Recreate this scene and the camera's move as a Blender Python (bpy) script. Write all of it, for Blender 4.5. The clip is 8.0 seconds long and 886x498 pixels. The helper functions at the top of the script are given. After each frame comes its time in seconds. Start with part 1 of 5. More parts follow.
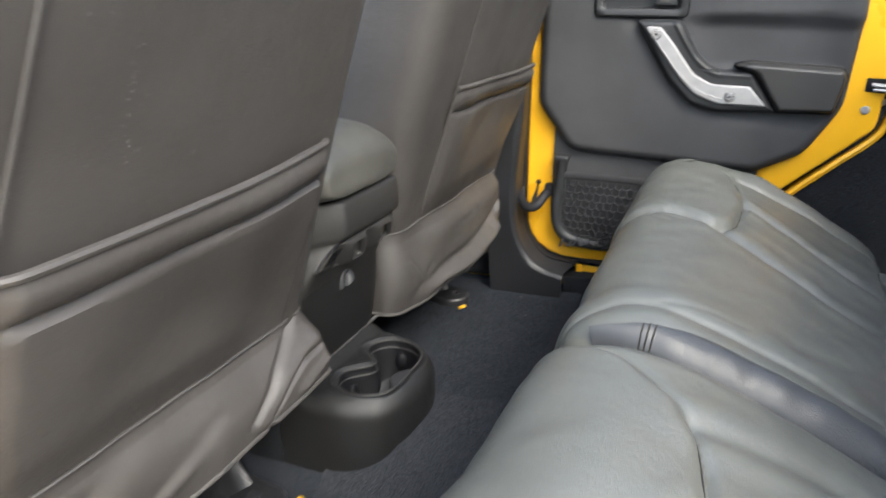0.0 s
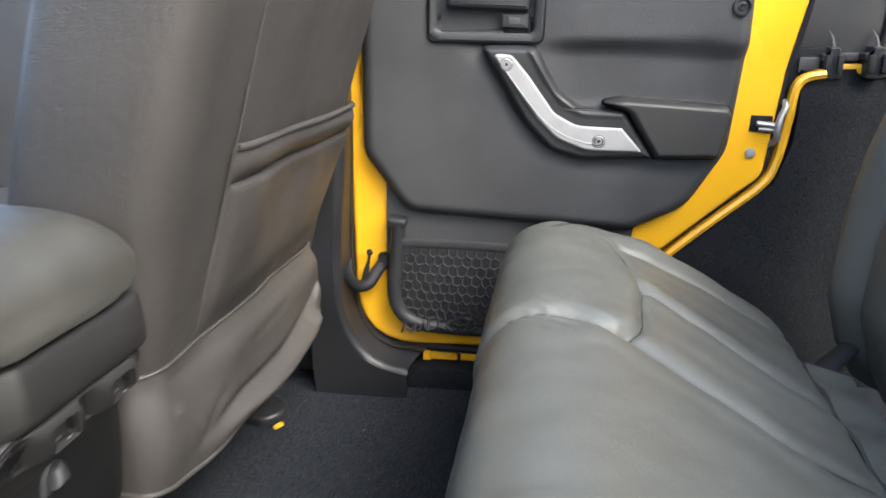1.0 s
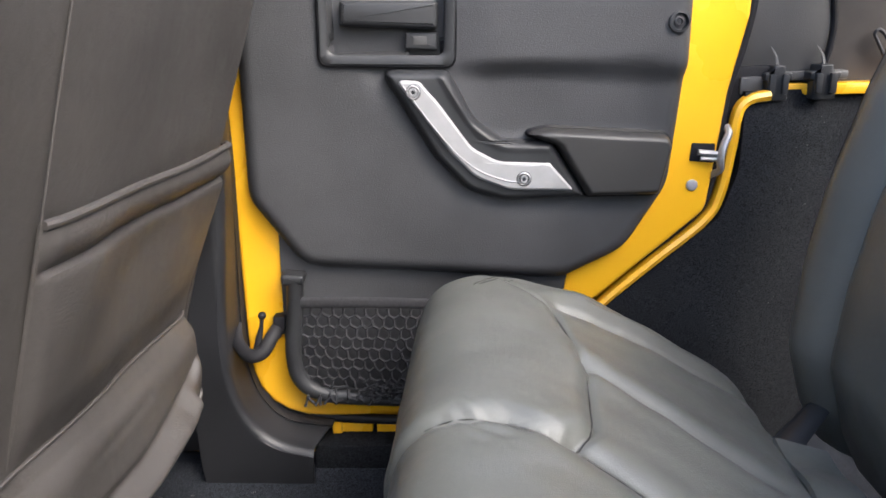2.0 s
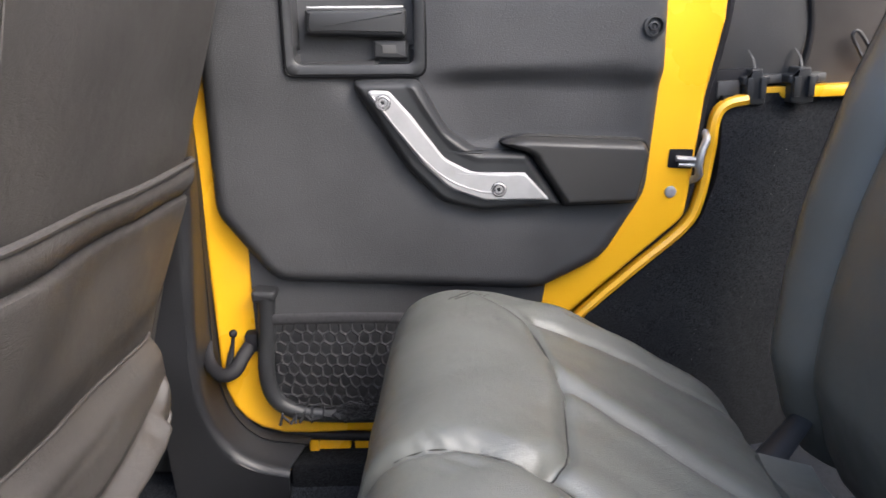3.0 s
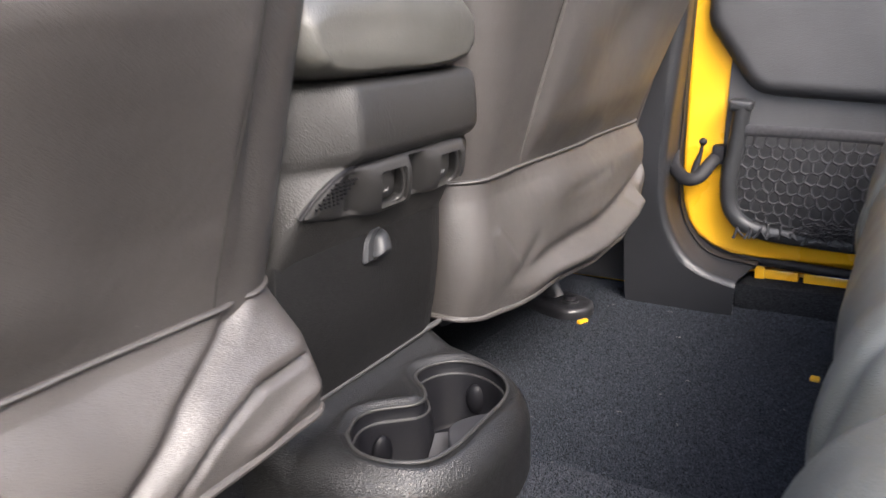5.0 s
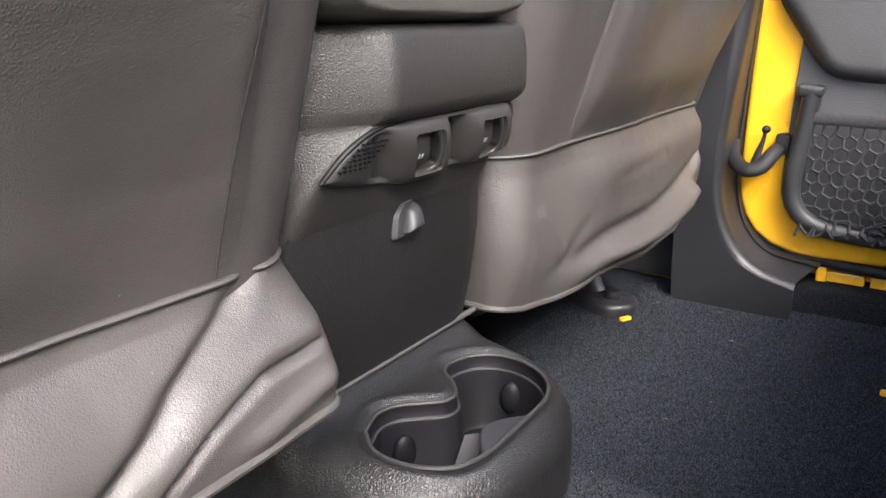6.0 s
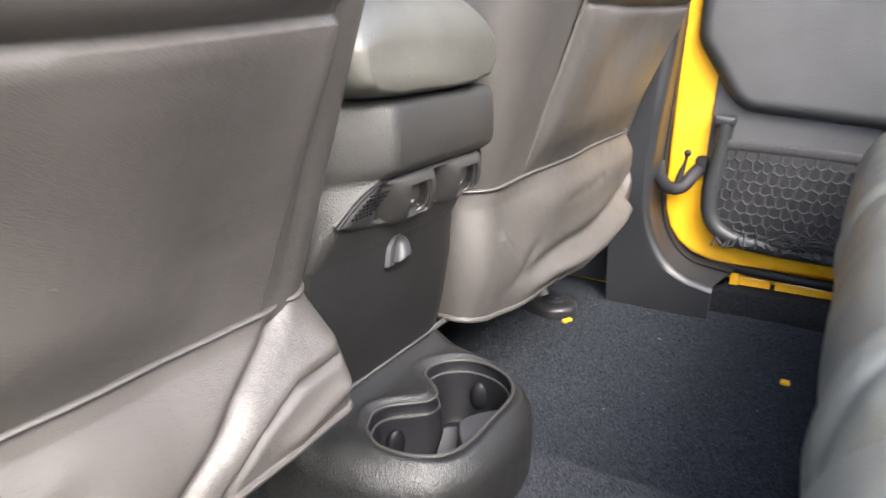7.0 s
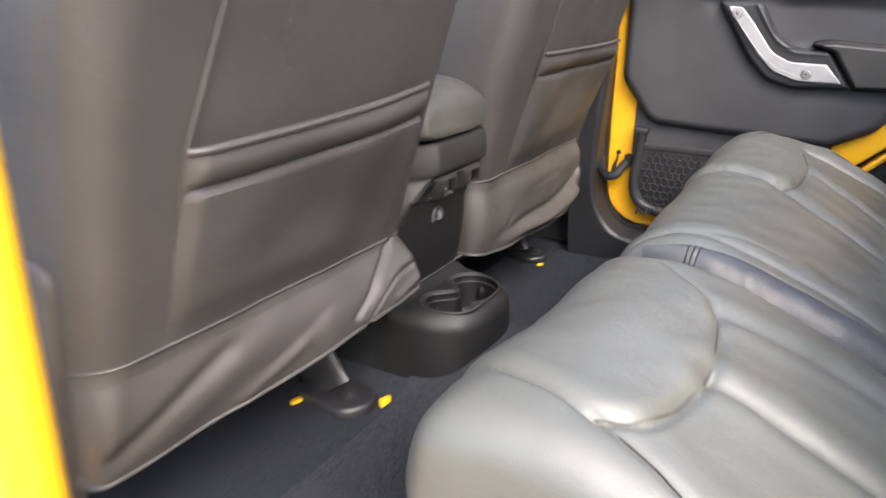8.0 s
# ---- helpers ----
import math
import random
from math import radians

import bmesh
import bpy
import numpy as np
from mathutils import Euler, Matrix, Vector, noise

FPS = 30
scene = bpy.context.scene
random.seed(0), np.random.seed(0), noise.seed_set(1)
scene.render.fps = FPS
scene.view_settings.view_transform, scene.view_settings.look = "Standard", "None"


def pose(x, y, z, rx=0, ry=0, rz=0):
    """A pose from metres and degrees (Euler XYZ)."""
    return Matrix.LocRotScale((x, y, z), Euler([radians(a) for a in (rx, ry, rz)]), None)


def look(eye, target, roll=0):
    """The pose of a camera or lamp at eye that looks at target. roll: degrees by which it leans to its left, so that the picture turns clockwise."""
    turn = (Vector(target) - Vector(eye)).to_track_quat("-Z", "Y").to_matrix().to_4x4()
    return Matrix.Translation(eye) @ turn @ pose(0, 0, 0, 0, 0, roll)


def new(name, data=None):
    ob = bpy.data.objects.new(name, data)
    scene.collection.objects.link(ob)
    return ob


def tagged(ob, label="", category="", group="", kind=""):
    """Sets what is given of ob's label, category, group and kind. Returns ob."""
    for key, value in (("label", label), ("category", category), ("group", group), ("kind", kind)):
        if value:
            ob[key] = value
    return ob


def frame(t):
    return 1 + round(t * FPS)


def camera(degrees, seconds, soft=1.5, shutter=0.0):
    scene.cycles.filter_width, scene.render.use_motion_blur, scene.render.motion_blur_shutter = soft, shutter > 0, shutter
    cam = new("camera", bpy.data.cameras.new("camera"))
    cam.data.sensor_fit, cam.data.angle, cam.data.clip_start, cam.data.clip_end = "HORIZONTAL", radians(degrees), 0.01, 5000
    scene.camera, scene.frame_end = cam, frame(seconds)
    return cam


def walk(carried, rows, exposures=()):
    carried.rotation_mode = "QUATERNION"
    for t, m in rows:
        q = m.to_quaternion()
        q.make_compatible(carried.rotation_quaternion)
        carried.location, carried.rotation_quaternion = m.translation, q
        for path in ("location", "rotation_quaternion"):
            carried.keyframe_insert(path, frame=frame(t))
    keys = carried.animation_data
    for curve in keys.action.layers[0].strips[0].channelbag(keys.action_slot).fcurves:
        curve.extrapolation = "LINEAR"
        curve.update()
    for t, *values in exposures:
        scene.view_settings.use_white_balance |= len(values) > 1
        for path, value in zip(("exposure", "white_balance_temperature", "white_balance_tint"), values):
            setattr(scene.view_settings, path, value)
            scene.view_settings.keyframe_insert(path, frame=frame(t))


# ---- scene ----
cam = camera(62.6, 8.0, soft=1.5, shutter=0.4)
PATH = [
    (0, (0.069, -0.889, 0.67), (-0.682, 0.845, 0.014), -1.8),
    (0.3, (0.021, -0.787, 0.648), (-0.578, 1.02, 0.035), -1.7),
    (0.5, (0.011, -0.694, 0.646), (-0.512, 1.133, 0.021), -1.3),
    (0.6, (-0.001, -0.644, 0.642), (-0.469, 1.203, 0.033), -1.3),
    (1, (-0.03, -0.506, 0.653), (-0.358, 1.374, 0.054), -1.2),
    (1.5, (-0.035, -0.382, 0.654), (-0.25, 1.521, 0.076), -1.4),
    (2.8, (-0.019, -0.281, 0.682), (-0.073, 1.631, 0.1), -2.2),
    (3, (-0.016, -0.28, 0.677), (-0.103, 1.63, 0.09), -2.6),
    (3.5, (-0.038, -0.374, 0.676), (-0.301, 1.512, 0.066), -3.4),
    (4, (-0.039, -0.61, 0.661), (-0.655, 1.193, 0.054), -4.0),
    (4.2, (-0.053, -0.649, 0.593), (-0.799, 1.113, 0.013), -4.1),
    (4.5, (-0.067, -0.622, 0.534), (-1.018, 1.034, -0.06), -3.9),
    (5, (-0.099, -0.48, 0.447), (-1.147, 1.124, -0.126), -2.8),
    (5.2, (-0.113, -0.446, 0.427), (-1.196, 1.135, -0.144), -2.4),
    (6.3, (-0.142, -0.429, 0.412), (-1.257, 1.123, -0.179), -1.1),
    (6.5, (-0.143, -0.431, 0.408), (-1.225, 1.145, -0.18), -0.6),
    (7, (-0.121, -0.53, 0.477), (-1.08, 1.115, -0.135), 0.1),
    (7.5, (-0.015, -0.757, 0.536), (-0.89, 0.922, -0.109), -0.5),
    (7.7, (0.029, -0.864, 0.565), (-0.827, 0.827, -0.074), -1.3),
    (8, (0.154, -1.046, 0.632), (-0.81, 0.578, -0.025), -1.0),
]
EXPOSURES = [(0.0, 2.52, 6200, 3), (1.0, 2.67, 6200, 4), (1.5, 2.65, 6200, 7), (3.0, 2.58, 6250, 9), (3.5, 2.58, 6250, 9), (4.0, 2.85, 6250, 12), (4.5, 3.15, 6300, 12), (5.2, 3.22, 6250, 10), (6.5, 3.27, 6250, 9), (7.0, 3.7, 6250, 7), (7.5, 3.05, 6250, 8), (8.0, 2.65, 6350, 10)]
walk(cam, [(t, look(eye, target, roll)) for t, eye, target, roll in PATH], EXPOSURES)

# ---- world and light ----
world = bpy.data.worlds.new("sky")
scene.world = world
world.use_nodes = True
wn, wl = world.node_tree.nodes, world.node_tree.links
sky = wn.new("ShaderNodeTexSky")
sky.sky_type, sky.sun_disc = "NISHITA", False
sky.sun_elevation, sky.sun_rotation = radians(44), radians(130)
sky.air_density, sky.dust_density, sky.ozone_density = 0.85, 4.2, 0.7
wn["Background"].inputs["Strength"].default_value = 0.15
wl.new(sky.outputs[0], wn["Background"].inputs["Color"])
sun_data = bpy.data.lights.new("sun", "SUN")
sun_data.energy, sun_data.angle, sun_data.color = 0.45, radians(30), (1.0, 0.975, 0.94)
sun = new("sun", sun_data)
sun.matrix_world = look((3.49, -2.93, 4.4), (0.0, 0.0, 0.0))


# ---- small helpers ----
def link(bm, name, mat, parent=None, label="", smooth=True, recalc=True):
    """One mesh object from a bmesh, in world coordinates, under a thing or a part."""
    if recalc:
        bmesh.ops.recalc_face_normals(bm, faces=bm.faces)
    me = bpy.data.meshes.new(name)
    bm.to_mesh(me)
    bm.free()
    me.materials.append(mat)
    if smooth:
        me.polygons.foreach_set("use_smooth", [True] * len(me.polygons))
        me.set_sharp_from_angle(angle=radians(42))
    ob = new(name, me)
    if parent:
        ob.parent = parent
        ob.matrix_parent_inverse = parent.matrix_world.inverted()
    return tagged(ob, label=label)


def part(name, bm, mat, parent, label="", **kw):
    return link(bm, name, mat, parent, label, **kw)


def thing(name, at, label, category, group="", kind=""):
    ob = new(name)
    ob.location = at
    ob.empty_display_size = 0.05
    bpy.context.view_layer.update()
    return tagged(ob, label, category, group, kind)


def sstep(a, b, v):
    t = np.clip((v - a) / (b - a), 0, 1)
    return t * t * (3 - 2 * t)


def rounded(pts, default=0.0, n=6):
    """Outline of (x, y) or (x, y, radius) corners, each corner turned into an arc."""
    out, m = [], len(pts)
    for i, p in enumerate(pts):
        r = p[2] if len(p) > 2 else default
        c, a, b = (Vector(q[:2]) for q in (p, pts[i - 1], pts[(i + 1) % m]))
        if r <= 0:
            out.append(tuple(c))
            continue
        da, db = (a - c), (b - c)
        la, lb = da.length, db.length
        da, db = da / la, db / lb
        ang = math.acos(max(-1, min(1, da.dot(db))))
        if ang > math.pi - 0.05:
            out.append(tuple(c))
            continue
        cut = min(r / math.tan(ang / 2), la * 0.49, lb * 0.49)
        p0, p2 = c + da * cut, c + db * cut
        for k in range(n + 1):
            t = k / n
            out.append(tuple(p0 * (1 - t) ** 2 + c * 2 * t * (1 - t) + p2 * t * t))
    return out


def signed(poly, X, Y):
    """Distance to a closed outline, positive inside."""
    best = np.full(X.shape, 9.0)
    inside = np.zeros(X.shape, bool)
    for (ax, ay), (bx, by) in zip(poly, poly[1:] + poly[:1]):
        dx, dy = bx - ax, by - ay
        t = np.clip(((X - ax) * dx + (Y - ay) * dy) / (dx * dx + dy * dy + 1e-12), 0, 1)
        best = np.minimum(best, np.hypot(X - ax - t * dx, Y - ay - t * dy))
        if abs(dy) > 1e-9:
            cross = ((ay > Y) != (by > Y)) & (X < (Y - ay) / dy * dx + ax)
            inside ^= cross
    return np.where(inside, best, -best)


def away(line, X, Y):
    """Distance to an open line."""
    best = np.full(np.shape(X), 9.0)
    for (ax, ay), (bx, by) in zip(line, line[1:]):
        dx, dy = bx - ax, by - ay
        t = np.clip(((X - ax) * dx + (Y - ay) * dy) / (dx * dx + dy * dy + 1e-12), 0, 1)
        best = np.minimum(best, np.hypot(X - ax - t * dx, Y - ay - t * dy))
    return best


def wobble(x, y, z, scale, seed=0.0):
    return noise.noise(Vector((x * scale + seed, y * scale - seed, z * scale + 2 * seed)))


def grid_bm(P, wrap=False, bm=None):
    """Faces over an array of points [rows, cols, 3]."""
    bm = bm or bmesh.new()
    rows, cols = P.shape[:2]
    vs = [[bm.verts.new(P[i, j]) for j in range(cols)] for i in range(rows)]
    for i in range(rows - 1):
        for j in range(cols if wrap else cols - 1):
            k = (j + 1) % cols
            bm.faces.new((vs[i][j], vs[i][k], vs[i + 1][k], vs[i + 1][j]))
    return bm, vs


def loft(rings, open_top=False):
    """A skin over closed rings of equal length."""
    bm, vs = grid_bm(np.array(rings, float), wrap=True)
    bm.faces.new(vs[0][::-1])
    if not open_top:
        bm.faces.new(vs[-1])
    return bm


def slab(P, N, thick):
    """A sheet of points P with normals N made into a closed thin body."""
    bm, a = grid_bm(P)
    rows, cols = P.shape[:2]
    Q = P - N * thick
    b = [[bm.verts.new(Q[i, j]) for j in range(cols)] for i in range(rows)]
    for i in range(rows - 1):
        for j in range(cols - 1):
            bm.faces.new((b[i][j], b[i + 1][j], b[i + 1][j + 1], b[i][j + 1]))
    rim = [(i, 0) for i in range(rows)] + [(rows - 1, j) for j in range(1, cols)] + [(i, cols - 1) for i in range(rows - 2, -1, -1)] + [(0, j) for j in range(cols - 2, 0, -1)]
    for (i, j), (k, l) in zip(rim, rim[1:] + rim[:1]):
        bm.faces.new((a[i][j], a[k][l], b[k][l], b[i][j]))
    return bm


def normals(P):
    du, dv = np.gradient(P, axis=0), np.gradient(P, axis=1)
    n = np.cross(du, dv)
    return n / (np.linalg.norm(n, axis=2, keepdims=True) + 1e-12)


def smooth_line(pts, n=8):
    """A flowing line through points, of any dimension."""
    p = np.array(pts, float)
    p = np.vstack([2 * p[0] - p[1], p, 2 * p[-1] - p[-2]])
    out = []
    for i in range(1, len(p) - 2):
        for k in range(n):
            t = k / n
            out.append(0.5 * (2 * p[i] + (p[i + 1] - p[i - 1]) * t + (2 * p[i - 1] - 5 * p[i] + 4 * p[i + 1] - p[i + 2]) * t * t + (3 * p[i] - p[i - 1] - 3 * p[i + 1] + p[i + 2]) * t ** 3))
    out.append(p[-2])
    return np.array(out)


def tube(line, r, sides=8, flat=1.0, up=(0, 0, 1), bm=None, closed_ends=True):
    """A round or flattened bar along a line of points; r is one radius or one for each point."""
    line = [Vector(p) for p in line]
    rings, side = [], None
    for i, p in enumerate(line):
        d = (line[min(i + 1, len(line) - 1)] - line[max(i - 1, 0)]).normalized()
        if side is None:
            side = d.cross(Vector(up))
            if side.length < 1e-4:
                side = d.cross(Vector((1, 0, 0)))
        side = (side - d * side.dot(d)).normalized()
        top = side.cross(d)
        rr = r if isinstance(r, (int, float)) else r[i]
        rings.append([p + side * math.cos(a) * rr + top * math.sin(a) * rr * flat for a in (2 * math.pi * k / sides for k in range(sides))])
    own = bm or bmesh.new()
    vs = [[own.verts.new(q) for q in ring] for ring in rings]
    for a, b in zip(vs, vs[1:]):
        for k in range(sides):
            own.faces.new((a[k], a[(k + 1) % sides], b[(k + 1) % sides], b[k]))
    if closed_ends:
        own.faces.new(vs[0][::-1])
        own.faces.new(vs[-1])
    return own


class Frame:
    """A plane to build on: origin, two axes in it, and the way out of it."""

    def __init__(self, origin, u, v):
        self.o, self.u, self.v = Vector(origin), Vector(u).normalized(), Vector(v).normalized()
        self.w = self.u.cross(self.v).normalized()

    def __call__(self, u, v, w=0.0):
        return self.o + self.u * u + self.v * v + self.w * w


def plate(fr, outline, w0, w1, bevel=0.003, steps=3, hole=None):
    """A plate with a rounded rim standing on a plane, from depth w0 to w1; hole: a second outline cut through it, with as many points."""
    bm = bmesh.new()
    pts = [Vector(p[:2]) for p in outline]
    area = sum(a.x * b.y - b.x * a.y for a, b in zip(pts, pts[1:] + pts[:1]))
    if area < 0:
        pts.reverse()

    def inset(ring, d):
        res, m = [], len(ring)
        for i in range(m):
            e1, e2 = (ring[i] - ring[i - 1]), (ring[(i + 1) % m] - ring[i])
            n = Vector((-e1.y, e1.x)).normalized() + Vector((-e2.y, e2.x)).normalized()
            n = n.normalized() if n.length > 1e-6 else Vector((0, 0))
            res.append(ring[i] + n * d)
        return res
    levels = [(0.0, w0), (0.0, w1 - bevel)]
    for k in range(1, steps + 1):
        a = math.pi / 2 * k / steps
        levels.append((bevel * (1 - math.cos(a)), w1 - bevel + bevel * math.sin(a)))
    vs = [[bm.verts.new(fr(p.x, p.y, w)) for p in inset(pts, d)] for d, w in levels]
    for a, b in zip(vs, vs[1:]):
        for k in range(len(a)):
            bm.faces.new((a[k], a[(k + 1) % len(a)], b[(k + 1) % len(a)], b[k]))
    bm.faces.new(vs[-1])
    bm.faces.new(vs[0][::-1])
    return bm


def ring_plate(fr, outer, inner, w0, w1, win):
    """A frame between two outlines with equally many points: face at w1, inner wall down to win."""
    bm = bmesh.new()
    n = len(outer)
    mid = [(a[0] * 0.8 + b[0] * 0.2, a[1] * 0.8 + b[1] * 0.2) for a, b in zip(outer, inner)]
    mid2 = [(a[0] * 0.25 + b[0] * 0.75, a[1] * 0.25 + b[1] * 0.75) for a, b in zip(outer, inner)]
    rows = [(outer, w0), (outer, w1 - 0.003), (mid, w1), (mid2, w1), (inner, w1 - 0.003), (inner, win)]
    vs = [[bm.verts.new(fr(*p[:2], w)) for p in ring] for ring, w in rows]
    for a, b in zip(vs, vs[1:]):
        for k in range(n):
            bm.faces.new((a[k], a[(k + 1) % n], b[(k + 1) % n], b[k]))
    return bm


def relief(fr, outline, height, w_back, step=0.006, cols=90):
    """A padded panel: rows across an outline, raised by height(u, v, edge distance)."""
    poly = [tuple(p[:2]) for p in outline]
    vmin, vmax = min(p[1] for p in poly), max(p[1] for p in poly)
    rows = max(4, int((vmax - vmin) / step))
    V = vmin + (vmax - vmin) * (1 - np.cos(np.linspace(0, math.pi, rows))) / 2 * 0.35 + (vmax - vmin) * np.linspace(0, 1, rows) * 0.65
    V[0] += 1e-4
    V[-1] -= 1e-4
    U = np.zeros((rows, cols))
    frac = np.linspace(0, 1, cols)
    frac = 0.6 * frac + 0.4 * (1 - np.cos(frac * math.pi)) / 2
    for i, v in enumerate(V):
        xs = []
        for (ax, ay), (bx, by) in zip(poly, poly[1:] + poly[:1]):
            if (ay > v) != (by > v):
                xs.append(ax + (v - ay) / (by - ay) * (bx - ax))
        U[i] = min(xs) + (max(xs) - min(xs)) * frac
    VV = np.repeat(V[:, None], cols, 1)
    D = np.maximum(signed(poly, U, VV), 0)
    H = height(U, VV, D)
    P = np.zeros((rows, cols, 3))
    for i in range(rows):
        for j in range(cols):
            P[i, j] = fr(U[i, j], VV[i, j], H[i, j])
    bm, a = grid_bm(P)
    rim = [(i, 0) for i in range(rows)] + [(rows - 1, j) for j in range(1, cols)] + [(i, cols - 1) for i in range(rows - 2, -1, -1)] + [(0, j) for j in range(cols - 2, 0, -1)]
    back = [bm.verts.new(fr(U[i, j], VV[i, j], w_back)) for i, j in rim]
    for k in range(len(rim)):
        l = (k + 1) % len(rim)
        bm.faces.new((a[rim[k][0]][rim[k][1]], a[rim[l][0]][rim[l][1]], back[l], back[k]))
    return bm


def block(lo, hi, bevel=0.004, segments=2):
    """A box with rounded edges between two corners."""
    bm = bmesh.new()
    bmesh.ops.create_cube(bm, size=1.0)
    lo, hi = Vector(lo), Vector(hi)
    for v in bm.verts:
        v.co = Vector((lo[k] + (hi[k] - lo[k]) * (v.co[k] + 0.5) for k in range(3)))
    if bevel > 0:
        bmesh.ops.bevel(bm, geom=list(bm.edges), offset=bevel, segments=segments, affect="EDGES", profile=0.6)
    return bm


def turned(fr, u, v, profile, sides=20):
    """A round thing on a plane: (radius, depth) pairs from the rim to the middle."""
    bm = bmesh.new()
    vs = [[bm.verts.new(fr(u + r * math.cos(a), v + r * math.sin(a), w)) for a in (2 * math.pi * k / sides for k in range(sides))] for r, w in profile]
    for a, b in zip(vs, vs[1:]):
        for k in range(sides):
            bm.faces.new((a[k], a[(k + 1) % sides], b[(k + 1) % sides], b[k]))
    bm.faces.new(vs[-1])
    bm.faces.new(vs[0][::-1])
    return bm


# ---- materials ----
def material(name, color, rough, metal=0.0, spec=0.5, coat=0.0, coat_rough=0.1):
    m = bpy.data.materials.new(name)
    m.use_nodes = True
    b = m.node_tree.nodes["Principled BSDF"]
    b.inputs["Base Color"].default_value = (*color, 1)
    b.inputs["Roughness"].default_value, b.inputs["Metallic"].default_value = rough, metal
    b.inputs["Specular IOR Level"].default_value = spec
    b.inputs["Coat Weight"].default_value, b.inputs["Coat Roughness"].default_value = coat, coat_rough
    return m


def vary(m, dark, light, scale, detail=3.0, rough=None, rough_scale=6.0, coords="Object", ends=(0.3, 0.7)):
    """Colour between two tones by soft noise, and roughness between two values."""
    t, ln = m.node_tree.nodes, m.node_tree.links
    b = t["Principled BSDF"]
    co = t.new("ShaderNodeTexCoord")
    n = t.new("ShaderNodeTexNoise")
    n.inputs["Scale"].default_value, n.inputs["Detail"].default_value = scale, detail
    ln.new(co.outputs[coords], n.inputs["Vector"])
    r = t.new("ShaderNodeValToRGB")
    r.color_ramp.elements[0].position, r.color_ramp.elements[1].position = ends
    r.color_ramp.elements[0].color, r.color_ramp.elements[1].color = (*dark, 1), (*light, 1)
    ln.new(n.outputs["Fac"], r.inputs["Fac"])
    ln.new(r.outputs["Color"], b.inputs["Base Color"])
    if rough:
        n2 = t.new("ShaderNodeTexNoise")
        n2.inputs["Scale"].default_value, n2.inputs["Detail"].default_value = rough_scale, 4.0
        ln.new(co.outputs[coords], n2.inputs["Vector"])
        mr = t.new("ShaderNodeMapRange")
        mr.inputs["From Min"].default_value, mr.inputs["From Max"].default_value = 0.3, 0.7
        mr.inputs["To Min"].default_value, mr.inputs["To Max"].default_value = rough
        ln.new(n2.outputs["Fac"], mr.inputs["Value"])
        ln.new(mr.outputs["Result"], b.inputs["Roughness"])
    return m


def grain(m, kind, scale, strength, distance, second=None, coords="Object"):
    """Fine relief: 'cells' (moulded plastic), 'hide' (pebbled leather) or 'fuzz' (carpet); second: (scale, strength, distance) of broad waves."""
    t, ln = m.node_tree.nodes, m.node_tree.links
    b = t["Principled BSDF"]
    co = t.new("ShaderNodeTexCoord")
    if kind == "cells":
        src = t.new("ShaderNodeTexVoronoi")
        src.feature = "SMOOTH_F1"
        src.inputs["Smoothness"].default_value = 0.25
        out = src.outputs["Distance"]
        warp = t.new("ShaderNodeTexNoise")
        warp.inputs["Scale"].default_value = scale * 0.35
        mix = t.new("ShaderNodeVectorMath")
        mix.operation = "MULTIPLY_ADD"
        mix.inputs[1].default_value = (1.2 / scale,) * 3
        ln.new(co.outputs[coords], warp.inputs["Vector"])
        ln.new(warp.outputs["Color"], mix.inputs[0])
        ln.new(co.outputs[coords], mix.inputs[2])
        ln.new(mix.outputs["Vector"], src.inputs["Vector"])
    elif kind == "hide":
        warp = t.new("ShaderNodeTexNoise")
        warp.inputs["Scale"].default_value, warp.inputs["Detail"].default_value = scale * 0.45, 2.0
        mix = t.new("ShaderNodeVectorMath")
        mix.operation = "MULTIPLY_ADD"
        mix.inputs[1].default_value = (1.0 / scale,) * 3
        src = t.new("ShaderNodeTexVoronoi")
        src.feature = "DISTANCE_TO_EDGE"
        ln.new(co.outputs[coords], warp.inputs["Vector"])
        ln.new(warp.outputs["Color"], mix.inputs[0])
        ln.new(co.outputs[coords], mix.inputs[2])
        ln.new(mix.outputs["Vector"], src.inputs["Vector"])
        flat = t.new("ShaderNodeMapRange")
        flat.interpolation_type = "SMOOTHSTEP"
        flat.inputs["From Min"].default_value, flat.inputs["From Max"].default_value = 0.0, 0.32
        ln.new(src.outputs["Distance"], flat.inputs["Value"])
        out = flat.outputs["Result"]
    else:
        src = t.new("ShaderNodeTexNoise")
        src.inputs["Detail"].default_value, src.inputs["Roughness"].default_value = 5.0, 0.7
        out = src.outputs["Fac"]
        ln.new(co.outputs[coords], src.inputs["Vector"])
    src.inputs["Scale"].default_value = scale
    bump = t.new("ShaderNodeBump")
    bump.inputs["Strength"].default_value, bump.inputs["Distance"].default_value = strength, distance
    ln.new(out, bump.inputs["Height"])
    last = bump
    if second:
        n2 = t.new("ShaderNodeTexNoise")
        n2.inputs["Scale"].default_value, n2.inputs["Detail"].default_value = second[0], 3.0
        ln.new(co.outputs[coords], n2.inputs["Vector"])
        b2 = t.new("ShaderNodeBump")
        b2.inputs["Strength"].default_value, b2.inputs["Distance"].default_value = second[1], second[2]
        ln.new(n2.outputs["Fac"], b2.inputs["Height"])
        ln.new(bump.outputs["Normal"], b2.inputs["Normal"])
        last = b2
    ln.new(last.outputs["Normal"], b.inputs["Normal"])
    return m


